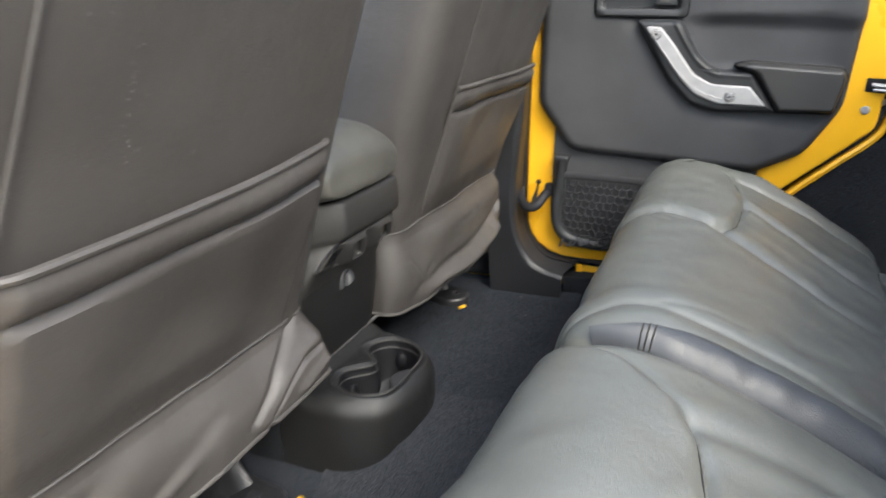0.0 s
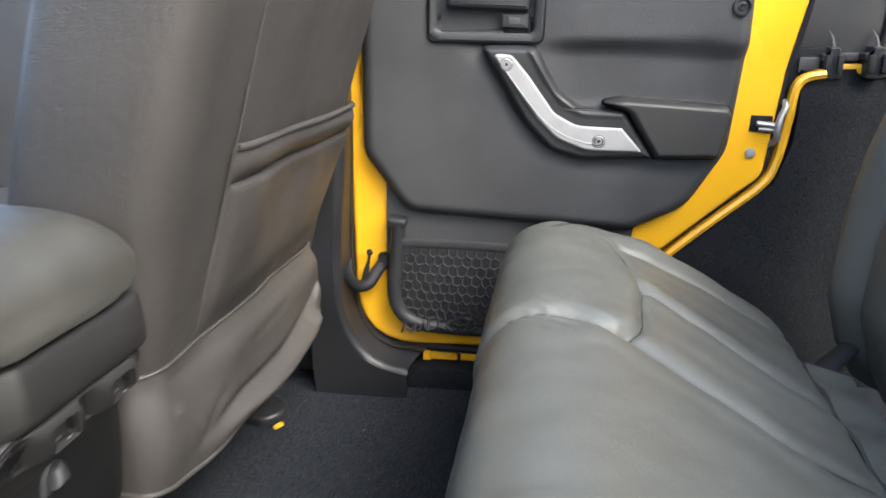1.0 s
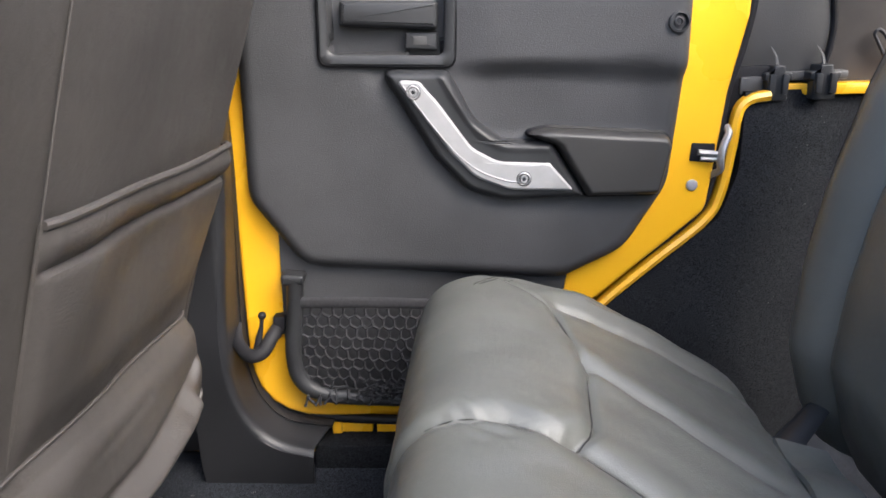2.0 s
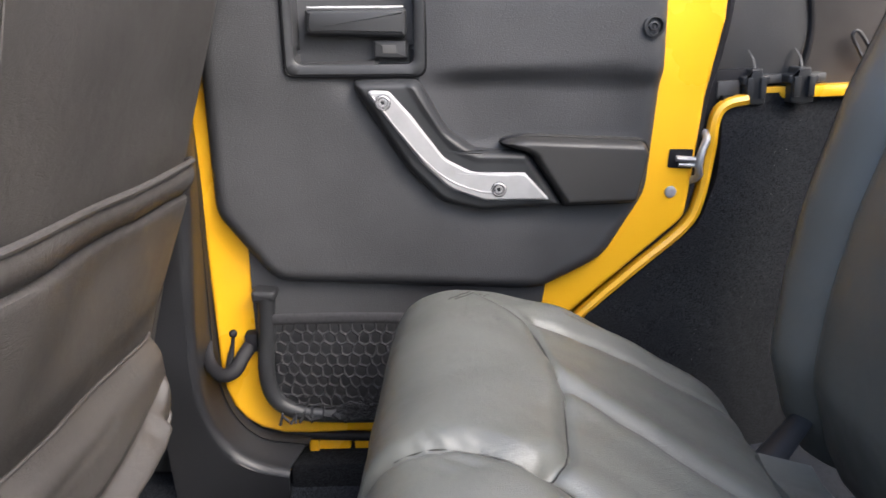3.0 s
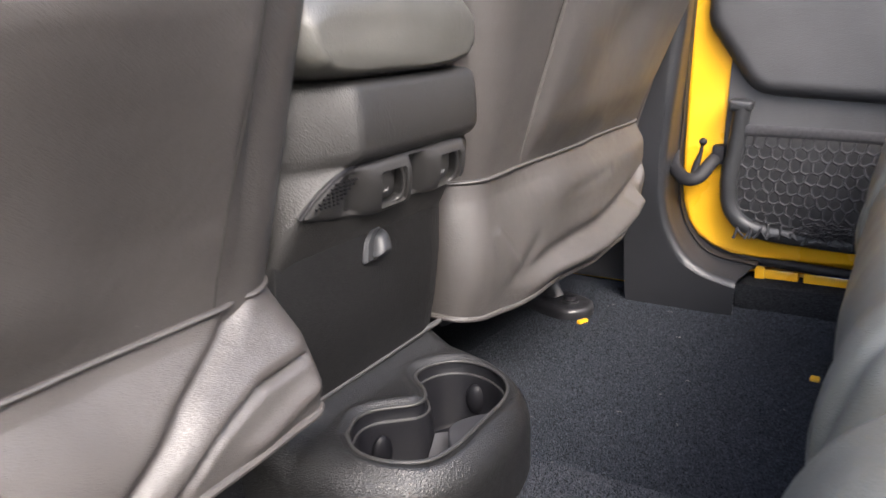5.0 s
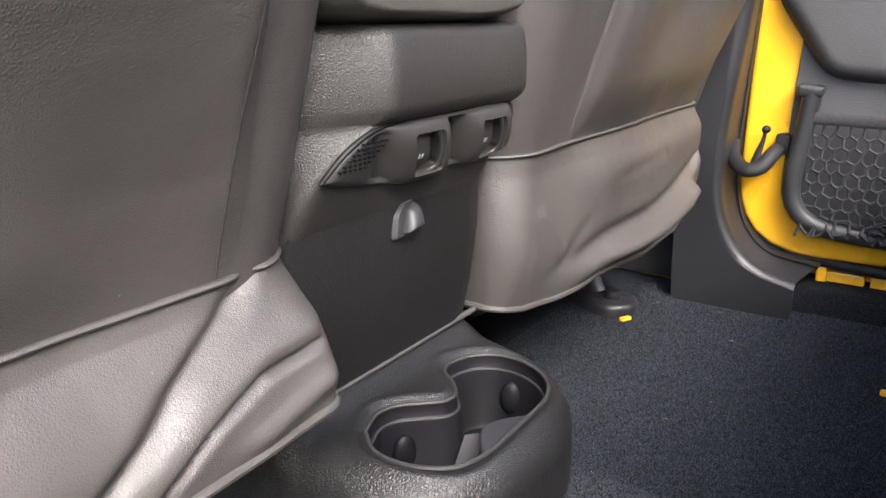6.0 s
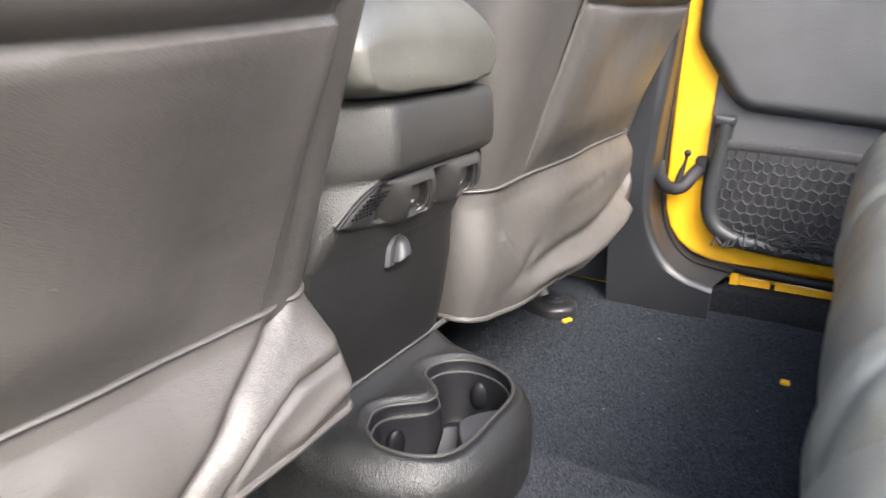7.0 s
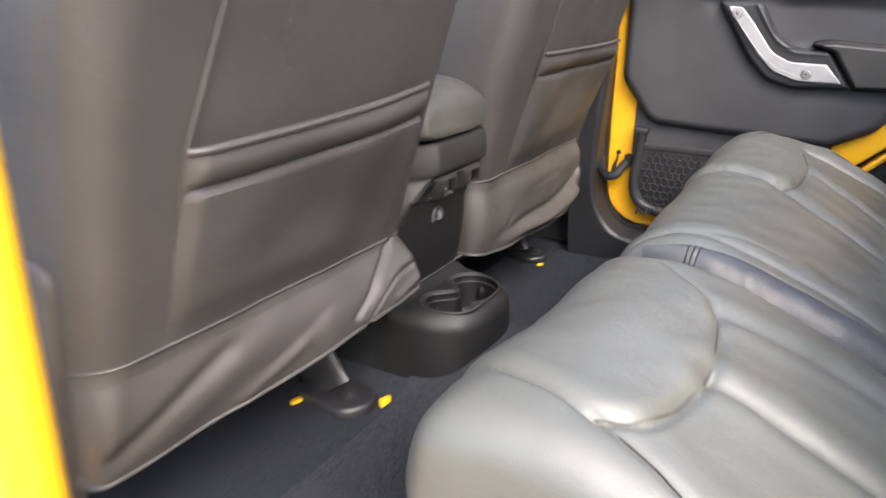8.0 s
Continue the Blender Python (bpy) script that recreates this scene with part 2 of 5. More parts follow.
def creases(m, scale, strength, distance, stretch=(1.0, 1.0, 1.0)):
    """Worn crease lines: sparse ridges laid over the relief that a material already has."""
    t, ln = m.node_tree.nodes, m.node_tree.links
    b = t["Principled BSDF"]
    co, fit = t.new("ShaderNodeTexCoord"), t.new("ShaderNodeMapping")
    fit.inputs["Scale"].default_value = stretch
    ln.new(co.outputs["Object"], fit.inputs["Vector"])
    n = t.new("ShaderNodeTexNoise")
    n.inputs["Scale"].default_value, n.inputs["Detail"].default_value, n.inputs["Distortion"].default_value = scale, 3.0, 1.2
    ln.new(fit.outputs["Vector"], n.inputs["Vector"])
    fold, line, where, amount = t.new("ShaderNodeMath"), t.new("ShaderNodeMapRange"), t.new("ShaderNodeTexNoise"), t.new("ShaderNodeMapRange")
    fold.operation = "PINGPONG"
    fold.inputs[1].default_value = 0.06
    ln.new(n.outputs["Fac"], fold.inputs[0])
    line.inputs["From Min"].default_value, line.inputs["From Max"].default_value = 0.0, 0.022
    ln.new(fold.outputs[0], line.inputs["Value"])
    where.inputs["Scale"].default_value = scale * 0.22
    ln.new(co.outputs["Object"], where.inputs["Vector"])
    amount.inputs["From Min"].default_value, amount.inputs["From Max"].default_value = 0.48, 0.66
    amount.inputs["To Max"].default_value = strength
    ln.new(where.outputs["Fac"], amount.inputs["Value"])
    bump = t.new("ShaderNodeBump")
    bump.inputs["Distance"].default_value = distance
    ln.new(amount.outputs["Result"], bump.inputs["Strength"])
    ln.new(line.outputs["Result"], bump.inputs["Height"])
    ln.new(b.inputs["Normal"].links[0].from_socket, bump.inputs["Normal"])
    ln.new(bump.outputs["Normal"], b.inputs["Normal"])
    return m


def specks(m, scale, size, tone, part_of=0.58):
    """Sparse pale dust specks over a surface, clustered by a broad noise."""
    t, ln = m.node_tree.nodes, m.node_tree.links
    b = t["Principled BSDF"]
    co = t.new("ShaderNodeTexCoord")
    dots = t.new("ShaderNodeTexVoronoi")
    dots.inputs["Scale"].default_value = scale
    where = t.new("ShaderNodeTexNoise")
    where.inputs["Scale"].default_value = scale * 0.12
    for n in (dots, where):
        ln.new(co.outputs["Object"], n.inputs["Vector"])
    near, some, both = (t.new("ShaderNodeMath") for _ in range(3))
    near.operation, some.operation, both.operation = "LESS_THAN", "GREATER_THAN", "MULTIPLY"
    near.inputs[1].default_value, some.inputs[1].default_value = size, part_of
    ln.new(dots.outputs["Distance"], near.inputs[0])
    ln.new(where.outputs["Fac"], some.inputs[0])
    ln.new(near.outputs[0], both.inputs[0])
    ln.new(some.outputs[0], both.inputs[1])
    mix = t.new("ShaderNodeMix")
    mix.data_type = "RGBA"
    old = b.inputs["Base Color"].links[0].from_socket
    ln.new(both.outputs[0], mix.inputs["Factor"])
    ln.new(old, mix.inputs["A"])
    mix.inputs["B"].default_value = (*tone, 1)
    ln.new(mix.outputs["Result"], b.inputs["Base Color"])
    return m


LEATHER = grain(vary(material("grey_leather", (0.084, 0.086, 0.077), 0.40, spec=0.62), (0.074, 0.0755, 0.067), (0.098, 0.0995, 0.089), 5.0, rough=(0.34, 0.46), rough_scale=18), "hide", 620, 0.30, 0.0004, second=(45, 0.20, 0.005))
LID = grain(vary(material("worn_grey_lid_leather", (0.047, 0.046, 0.041), 0.42, spec=0.45), (0.039, 0.038, 0.034), (0.057, 0.056, 0.050), 14.0, rough=(0.34, 0.5), rough_scale=30), "hide", 520, 0.35, 0.0003, second=(30, 0.15, 0.006))
VINYL = grain(vary(material("brown_grey_vinyl", (0.041, 0.0375, 0.0355), 0.42, spec=0.5), (0.035, 0.032, 0.0302), (0.0485, 0.0443, 0.0418), 6.0, rough=(0.43, 0.55), rough_scale=15), "hide", 600, 0.36, 0.0004, second=(55, 0.26, 0.004))
SEAM = material("dark_seam_thread", (0.022, 0.021, 0.0195), 0.7, spec=0.15)
TAUPE = grain(vary(material("brown_grey_plastic", (0.055, 0.048, 0.044), 0.55, spec=0.3), (0.046, 0.040, 0.037), (0.066, 0.058, 0.053), 7.0, rough=(0.45, 0.55)), "cells", 600, 0.25, 0.0005)
PLASTIC = grain(vary(material("dark_moulded_plastic", (0.033, 0.0335, 0.036), 0.5, spec=0.26), (0.0275, 0.028, 0.030), (0.0395, 0.040, 0.043), 9.0, rough=(0.45, 0.58)), "cells", 640, 0.55, 0.0005)
PLASTIC_GREY = grain(vary(material("grey_moulded_plastic", (0.040, 0.039, 0.039), 0.5), (0.034, 0.033, 0.033), (0.047, 0.046, 0.046), 9.0, rough=(0.45, 0.55)), "cells", 620, 0.35, 0.0005)
CONSOLE = grain(vary(material("black_leather_grain_plastic", (0.007, 0.007, 0.0072), 0.40, spec=0.38), (0.006, 0.006, 0.0062), (0.0095, 0.0095, 0.0098), 8.0, rough=(0.35, 0.45)), "hide", 500, 0.5, 0.0005)
SMOOTH_BLACK = vary(material("smooth_black_plastic", (0.019, 0.0195, 0.021), 0.42, spec=0.25), (0.015, 0.0155, 0.017), (0.024, 0.025, 0.027), 12.0, rough=(0.36, 0.48))
# Paler copy of the console black: light on the bin put into colour.
BIN = grain(vary(material("lit_black_grain_plastic", (0.0155, 0.015, 0.0145), 0.42, spec=0.36), (0.0125, 0.012, 0.0117), (0.019, 0.0185, 0.018), 8.0, rough=(0.42, 0.52)), "hide", 540, 0.42, 0.0005)
DARK_TRIM = grain(vary(material("dark_pillar_plastic", (0.0125, 0.013, 0.0150), 0.42, spec=0.34), (0.010, 0.0105, 0.012), (0.0155, 0.016, 0.0185), 9.0, rough=(0.35, 0.46)), "cells", 600, 0.3, 0.0005)
VENT = grain(vary(material("dark_outlet_plastic", (0.021, 0.0203, 0.020), 0.45, spec=0.4), (0.0175, 0.017, 0.0167), (0.025, 0.0242, 0.0238), 9.0, rough=(0.40, 0.52)), "cells", 800, 0.3, 0.0003)
DULL = vary(material("dull_black_plastic", (0.022, 0.022, 0.024), 0.7, spec=0.2), (0.017, 0.017, 0.019), (0.028, 0.028, 0.030), 20.0, rough=(0.62, 0.78))
# Near black for liner and grip tabs; gaps and holes use it as painted shade.
LINER_SHADE = vary(material("matt_black_liner_and_gap_shade", (0.0045, 0.0045, 0.0055), 0.4, spec=0.12), (0.0035, 0.0035, 0.0045), (0.006, 0.006, 0.007), 15.0, rough=(0.38, 0.5))
RUBBER = vary(material("black_rubber", (0.009, 0.009, 0.0105), 0.6, spec=0.14), (0.007, 0.007, 0.008), (0.013, 0.013, 0.015), 20.0, rough=(0.5, 0.7))
CARPET = grain(vary(material("black_carpet", (0.024, 0.027, 0.032), 0.95, spec=0.02), (0.003, 0.0034, 0.0045), (0.048, 0.053, 0.064), 760.0, detail=4.0, ends=(0.32, 0.72)), "fuzz", 900, 1.0, 0.0025, second=(40, 0.3, 0.004))
MAT_CARPET = grain(vary(material("grey_black_mat", (0.033, 0.035, 0.040), 0.95, spec=0.02), (0.005, 0.0055, 0.007), (0.064, 0.068, 0.078), 760.0, detail=4.0, ends=(0.32, 0.72)), "fuzz", 900, 1.0, 0.0025)
PAINT = vary(material("yellow_car_paint", (0.67, 0.355, 0.012), 0.3, coat=0.5, coat_rough=0.1), (0.63, 0.335, 0.010), (0.71, 0.377, 0.014), 4.0, rough=(0.25, 0.36))
ALU = grain(vary(material("satin_aluminium", (0.225, 0.225, 0.23), 0.55, metal=0.2), (0.205, 0.205, 0.21), (0.25, 0.25, 0.255), 30.0, rough=(0.5, 0.6)), "fuzz", 900, 0.08, 0.0003)
STEEL = vary(material("zinc_steel", (0.30, 0.30, 0.305), 0.5, metal=0.7), (0.22, 0.22, 0.225), (0.36, 0.36, 0.365), 60.0, rough=(0.42, 0.62), rough_scale=90)
NET = grain(vary(material("grey_net_cord", (0.024, 0.024, 0.026), 0.85, spec=0.15), (0.019, 0.019, 0.021), (0.031, 0.031, 0.034), 200.0), "fuzz", 1500, 0.5, 0.0005)
FABRIC = grain(vary(material("dark_top_fabric", (0.05, 0.045, 0.043), 0.85, spec=0.2), (0.043, 0.039, 0.037), (0.06, 0.054, 0.051), 14.0), "fuzz", 1200, 0.4, 0.0006)
RED = vary(material("red_button", (0.6, 0.02, 0.02), 0.4), (0.55, 0.015, 0.015), (0.65, 0.03, 0.025), 40.0)
BRACKET = vary(material("worn_grey_steel", (0.022, 0.022, 0.024), 0.4, metal=0.2), (0.010, 0.010, 0.012), (0.024, 0.024, 0.027), 25.0, rough=(0.32, 0.55), rough_scale=60)
ARCH = grain(vary(material("black_arch_carpet", (0.014, 0.0155, 0.018), 0.95, spec=0.02), (0.004, 0.0045, 0.0055), (0.032, 0.034, 0.038), 620.0, detail=4.0, ends=(0.32, 0.72)), "fuzz", 900, 1.0, 0.0025, second=(60, 0.4, 0.004))
# Unseen ground; its dark grey is chosen to limit light bounced into the cabin.
GROUND = grain(vary(material("unseen_ground_grey", (0.13, 0.127, 0.12), 0.9), (0.11, 0.107, 0.10), (0.15, 0.147, 0.14), 1.5, detail=6.0), "fuzz", 60, 0.3, 0.01)
SHEEN = grain(vary(material("shiny_blue_grey_leather", (0.038, 0.040, 0.0435), 0.38, spec=0.34), (0.032, 0.034, 0.037), (0.046, 0.048, 0.052), 12.0, rough=(0.33, 0.44), rough_scale=25), "cells", 560, 0.3, 0.0005, second=(45, 0.12, 0.006))
THREAD = material("grey_thread", (0.16, 0.155, 0.15), 0.7)


def pile_material(name, dark, light):
    """Carpet tufts, each a little darker or lighter than its neighbours."""
    m = material(name, light, 0.95, spec=0.02)
    t, ln = m.node_tree.nodes, m.node_tree.links
    geo, ramp = t.new("ShaderNodeNewGeometry"), t.new("ShaderNodeValToRGB")
    ramp.color_ramp.elements[0].color, ramp.color_ramp.elements[1].color = (*dark, 1), (*light, 1)
    ramp.color_ramp.elements[0].position, ramp.color_ramp.elements[1].position = 0.25, 1.0
    ln.new(geo.outputs["Random Per Island"], ramp.inputs["Fac"])
    ln.new(ramp.outputs["Color"], t["Principled BSDF"].inputs["Base Color"])
    return m


PILE = pile_material("black_carpet_pile", (0.008, 0.0095, 0.012), (0.052, 0.058, 0.068))
MAT_PILE = pile_material("grey_black_mat_pile", (0.008, 0.009, 0.011), (0.044, 0.047, 0.054))

creases(VINYL, 26, 0.35, 0.0008, (1.0, 0.8, 1.6))
creases(LEATHER, 20, 0.22, 0.0008, (1.0, 1.3, 1.0))
creases(SHEEN, 42, 0.5, 0.001, (0.5, 1.6, 1.0))
specks(VINYL, 80, 0.045, (0.13, 0.126, 0.122), 0.62)
specks(CONSOLE, 110, 0.055, (0.10, 0.10, 0.10), 0.58)
specks(CARPET, 130, 0.06, (0.16, 0.16, 0.165), 0.6)
specks(ARCH, 120, 0.06, (0.16, 0.16, 0.165), 0.58)
specks(LINER_SHADE, 160, 0.06, (0.08, 0.08, 0.085), 0.6)

# ---- setting ----
FAR_Y, NEAR_Y, MID_Y = 0.735, -0.775, -0.02
door = Frame((0, FAR_Y, 0), (1, 0.077, 0), (0, 0, 1))


def tunnel(Y):
    """Rise of the carpet over the transmission tunnel, with a firm edge on its far side."""
    return np.interp(Y, [-0.22, -0.17, -0.15, -0.136, -0.105, -0.06, 0.026, 0.042], [0.0, 0.012, 0.030, 0.042, 0.064, 0.073, 0.074, 0.0])


def floor_sheet():
    xs, ys = np.linspace(-1.5, 1.3, 141), np.linspace(-0.78, 0.80, 211)
    X, Y = np.meshgrid(xs, ys, indexing="ij")
    Z = tunnel(Y) + 0.02 * sstep(-0.55, -1.2, X)
    for i in range(X.shape[0]):
        for j in range(X.shape[1]):
            Z[i, j] += 0.003 * wobble(X[i, j], Y[i, j], 0, 7)
    P = np.dstack([X, Y, Z])
    return slab(P, np.broadcast_to(np.array((0, 0, 1.0)), P.shape), 0.03)


floor = link(floor_sheet(), "floor", CARPET)
tagged(floor, "worn black carpet on the rear footwell floor", "floor", kind="structure")

def pile(name, spans, spacing, base, mat, parent, label, seed):
    """Short leaning tufts over a stretch of carpet, one mesh."""
    (x0, x1), (y0, y1) = spans
    rng = np.random.default_rng(seed)
    X, Y = np.meshgrid(np.arange(x0, x1, spacing), np.arange(y0, y1, spacing), indexing="ij")
    X = X.ravel() + rng.uniform(-0.5, 0.5, X.size) * spacing
    Y = Y.ravel() + rng.uniform(-0.5, 0.5, Y.size) * spacing
    Z = base(Y) + np.array([0.003 * wobble(x, y, 0, 7) for x, y in zip(X, Y)])
    turn, wide, tall = rng.uniform(0, 6.283, X.size), rng.uniform(0.0006, 0.0012, X.size), rng.uniform(0.0010, 0.0026, X.size)
    verts = np.zeros((X.size, 4, 3))
    for k in range(3):
        a = turn + k * 2.0944
        verts[:, k] = np.stack([X + wide * np.cos(a), Y + wide * np.sin(a), Z - 0.0006], -1)
    verts[:, 3] = np.stack([X + rng.normal(0, 0.0008, X.size), Y + rng.normal(0, 0.0008, X.size), Z + tall], -1)
    first = 4 * np.arange(X.size)[:, None, None]
    faces = (first + np.array([[0, 1, 3], [1, 2, 3], [2, 0, 3]])[None]).reshape(-1, 3)
    me = bpy.data.meshes.new(name)
    me.from_pydata(verts.reshape(-1, 3).tolist(), [], faces.tolist())
    me.materials.append(mat)
    ob = new(name, me)
    ob.parent = parent
    return tagged(ob, label=label, kind="stuff")


pile("pile_layer", ((-0.60, -0.05), (0.036, 0.70)), 0.0023, tunnel, PILE, floor, "short black carpet pile", 3)


def mat_sheet():
    xs, ys = np.linspace(-0.445, -0.06, 60), np.linspace(-0.70, 0.032, 130)
    X, Y = np.meshgrid(xs, ys, indexing="ij")
    Z = 0.008 + tunnel(np.minimum(Y, 0.025))
    for i in range(X.shape[0]):
        for j in range(X.shape[1]):
            Z[i, j] += 0.003 * wobble(X[i, j], Y[i, j], 0, 7)
    P = np.dstack([X, Y, Z])
    return slab(P, np.broadcast_to(np.array((0, 0, 1.0)), P.shape), 0.008)


floor_mat = link(mat_sheet(), "floor_mat", MAT_CARPET)
tagged(floor_mat, "grey black carpet mat with a cut edge over the tunnel", "floor mat")
pile("pile_layer", ((-0.44, -0.065), (-0.42, 0.030)), 0.0023, lambda Y: 0.008 + tunnel(np.minimum(Y, 0.025)), MAT_PILE, floor_mat, "short grey black carpet pile", 5)

ground = bmesh.new()
bmesh.ops.create_grid(ground, x_segments=2, y_segments=2, size=400)
bmesh.ops.translate(ground, verts=ground.verts, vec=(0, 0, -0.55))
tagged(link(ground, "ground", GROUND), "unseen ground outside the car, dark grey to cut bounced light", "ground", kind="structure")


def side_wall(name, y0, y1, label):
    """Carpeted quarter wall behind the door opening."""
    s = 1 if y1 > 0 else -1
    xs, zs = np.linspace(0.10, 1.30, 70), np.linspace(-0.03, 0.565, 40)
    X, Z = np.meshgrid(xs, zs, indexing="ij")
    Y = y0 + s * (0.035 * sstep(0.33, 0.50, X) - 0.012 * sstep(0.56, 0.50, Z) + 0.012)
    for i in range(X.shape[0]):
        for j in range(X.shape[1]):
            Y[i, j] += 0.004 * wobble(X[i, j], 0, Z[i, j], 9)
    # the door opening sweeps up over the wheel arch
    arch = [(0.06, -0.05), (0.150, 0.245), (0.310, 0.382), (0.333, 0.45), (0.338, 0.58)]
    lim = np.interp(Z, [p[1] for p in arch], [p[0] for p in arch])
    X = np.maximum(X, lim + (0.0 if s > 0 else 0.22))
    P = np.dstack([X, Y, Z])
    n = np.zeros(P.shape)
    n[..., 1] = -s
    ob = link(slab(P, n, 0.02), name, ARCH)
    return tagged(ob, label, "side trim", kind="structure")


side_wall("wall_far", 0.758, 0.8, "black carpet lining over the wheel arch beside the bench")
side_wall("wall_near", -0.81, -0.85, "black carpet lining over the wheel arch beside the bench")

bm = block((-0.62, 0.834, -0.25), (1.32, 0.850, 0.552), 0.006)
tagged(link(bm, "body_side_far", PAINT), "yellow painted outer body side of the car", "body side", kind="structure")
near_side = Frame((0, -0.935, 0), (1, 0, 0), (0, 0, 1))
bm = plate(near_side, rounded([(0.16, -0.25), (1.32, -0.25), (1.32, 0.56), (0.60, 0.56), (0.58, 0.42, 0.05), (0.40, 0.27, 0.05), (0.28, 0.02)]), -0.03, 0.0, 0.006)
tagged(link(bm, "body_side_near", PAINT), "yellow painted outer body side of the car", "body side", kind="structure")
for nm, y0, y1 in (("sill_far", 0.735, 0.80), ("sill_near", -0.88, -0.76)):
    bm = block((-1.6, y0, -0.25), (0.24, y1, 0.035), 0.012)
    tagged(link(bm, nm, PAINT), "yellow painted door sill below the opening", "door sill", kind="structure")
tail = block((1.30, -0.86, -0.1), (1.34, 0.86, 0.75), 0.01)
tagged(link(tail, "wall_rear", CARPET), "dark carpeted tail end of the cabin", "wall", kind="structure")
dash = block((-1.60, -0.80, 0.0), (-1.45, 0.80, 0.72), 0.03)
tagged(link(dash, "wall_front", PLASTIC), "dark plastic dashboard end of the cabin", "wall", kind="structure")
for nm, y in (("front_door_far", 0.725),):
    bm = block((-1.5, y, 0.0), (-0.47, y + 0.06, 0.72), 0.015)
    tagged(link(bm, nm, PLASTIC), "dark front door trim ahead of the pillar", "door trim", kind="structure")

# belt rail of the far body side, and the fabric top panel above it
rail = thing("belt_rail", (0.36, 0.80, 0.555), "yellow painted belt rail with two black top clips", "body rail")
part("rail", block((0.345, 0.790, 0.556), (1.30, 0.822, 0.573), 0.004), PAINT, rail)


def clip(x, wd):
    """Moulded clamp over the rail: a saddle with two jaws and a raised cap."""
    fr = Frame((x, 0.783, 0.5), (1, 0, 0), (0, 0, 1))
    out = rounded([(-wd * 0.75, 0.052), (-wd * 0.2, 0.050), (wd * 0.2, 0.050), (wd * 0.75, 0.052), (wd * 0.8, 0.078), (wd, 0.080), (wd, 0.090, 0.003), (wd * 0.5, 0.091), (wd * 0.42, 0.100, 0.003), (-wd * 0.42, 0.100, 0.003), (-wd * 0.5, 0.091), (-wd, 0.090, 0.003), (-wd, 0.080), (-wd * 0.8, 0.078)], n=3)
    return plate(fr, out, -0.035, 0.012, 0.003)


for x, wd in ((0.383, 0.019), (0.448, 0.021)):
    c = part("clip", clip(x, wd), SMOOTH_BLACK, rail, "black plastic top clip")
    part("jaw", block((x - wd * 0.7, 0.766, 0.560), (x - wd * 0.25, 0.776, 0.588), 0.002), SMOOTH_BLACK, c)
    part("jaw", block((x + wd * 0.25, 0.766, 0.560), (x + wd * 0.7, 0.776, 0.588), 0.002), SMOOTH_BLACK, c)
    part("fin", tube([(x + 0.004, 0.785, 0.59), (x + 0.001, 0.79, 0.612), (x - 0.004, 0.80, 0.625)], [0.0045, 0.003, 0.001], flat=0.4), SMOOTH_BLACK, c)
part("channel", block((0.345, 0.795, 0.577), (0.49, 0.825, 0.590), 0.003), PLASTIC_GREY, rail)
part("end_cap", block((0.333, 0.780, 0.560), (0.365, 0.800, 0.585), 0.004), PLASTIC_GREY, rail)

top_panel = thing("soft_top_panel", (0.5, 0.85, 0.58), "dark fabric side panel of the soft top", "soft top")
fr_top = Frame((0, 0.845, 0), (1, 0, 0), (0, -0.05, 1))
part("panel", plate(fr_top, [(0.30, 0.56), (1.30, 0.56), (1.30, 1.22), (0.30, 1.22)], -0.01, 0.0, 0.002), FABRIC, top_panel)
part("quarter_trim", plate(fr_top, rounded([(0.335, 0.58), (0.452, 0.58), (0.462, 0.66, 0.03), (0.44, 0.75, 0.03), (0.40, 0.80), (0.33, 0.80)]), 0.0, 0.012, 0.004), PLASTIC_GREY, top_panel)
part("seal", tube([fr_top(u, v, 0.012) for u, v in smooth_line([(0.455, 0.585), (0.463, 0.63), (0.462, 0.67), (0.447, 0.73), (0.40, 0.80)])], 0.0045), RUBBER, top_panel)
part("hook", tube([fr_top(u, v, 0.012) for u, v in smooth_line([(0.545, 0.60), (0.530, 0.625), (0.522, 0.640), (0.530, 0.645), (0.548, 0.622), (0.556, 0.606)])], 0.0026), BRACKET, top_panel, "bent steel hook")

# far door opening: flange and seals of the body
jamb = thing("door_jamb", (0.3, 0.78, 0.4), "yellow body flange with black rubber seal round the door opening", "door jamb", kind="structure")
edge = [(-0.06, 0.055), (0.02, 0.125), (0.148, 0.250), (0.225, 0.318), (0.292, 0.376), (0.313, 0.416), (0.325, 0.49), (0.328, 0.525), (0.334, 0.545), (0.348, 0.555), (0.372, 0.559)]
line = smooth_line(edge, 6)
part("flange", tube([(u, 0.766 + 0.02 * u, v) for u, v in line], 0.0085, flat=1.5, up=(0, 1, 0)), PAINT, jamb)
part("jamb_inner", block((0.290, 0.785, 0.50), (0.375, 0.800, 0.60), 0.004), RUBBER, jamb)
part("rear_seal", tube([(u - 0.016, 0.772, v + 0.012) for u, v in smooth_line([(-0.06, 0.045), (0.02, 0.118), (0.155, 0.256), (0.235, 0.322), (0.296, 0.376), (0.314, 0.42), (0.322, 0.49), (0.327, 0.55), (0.343, 0.61), (0.355, 0.68), (0.362, 0.8)], 6)], 0.0075), RUBBER, jamb)


# ---- far rear door ----
car_door = thing("car_door", (0, FAR_Y, 0.08), "closed yellow rear car door with dark padded trim", "car door")
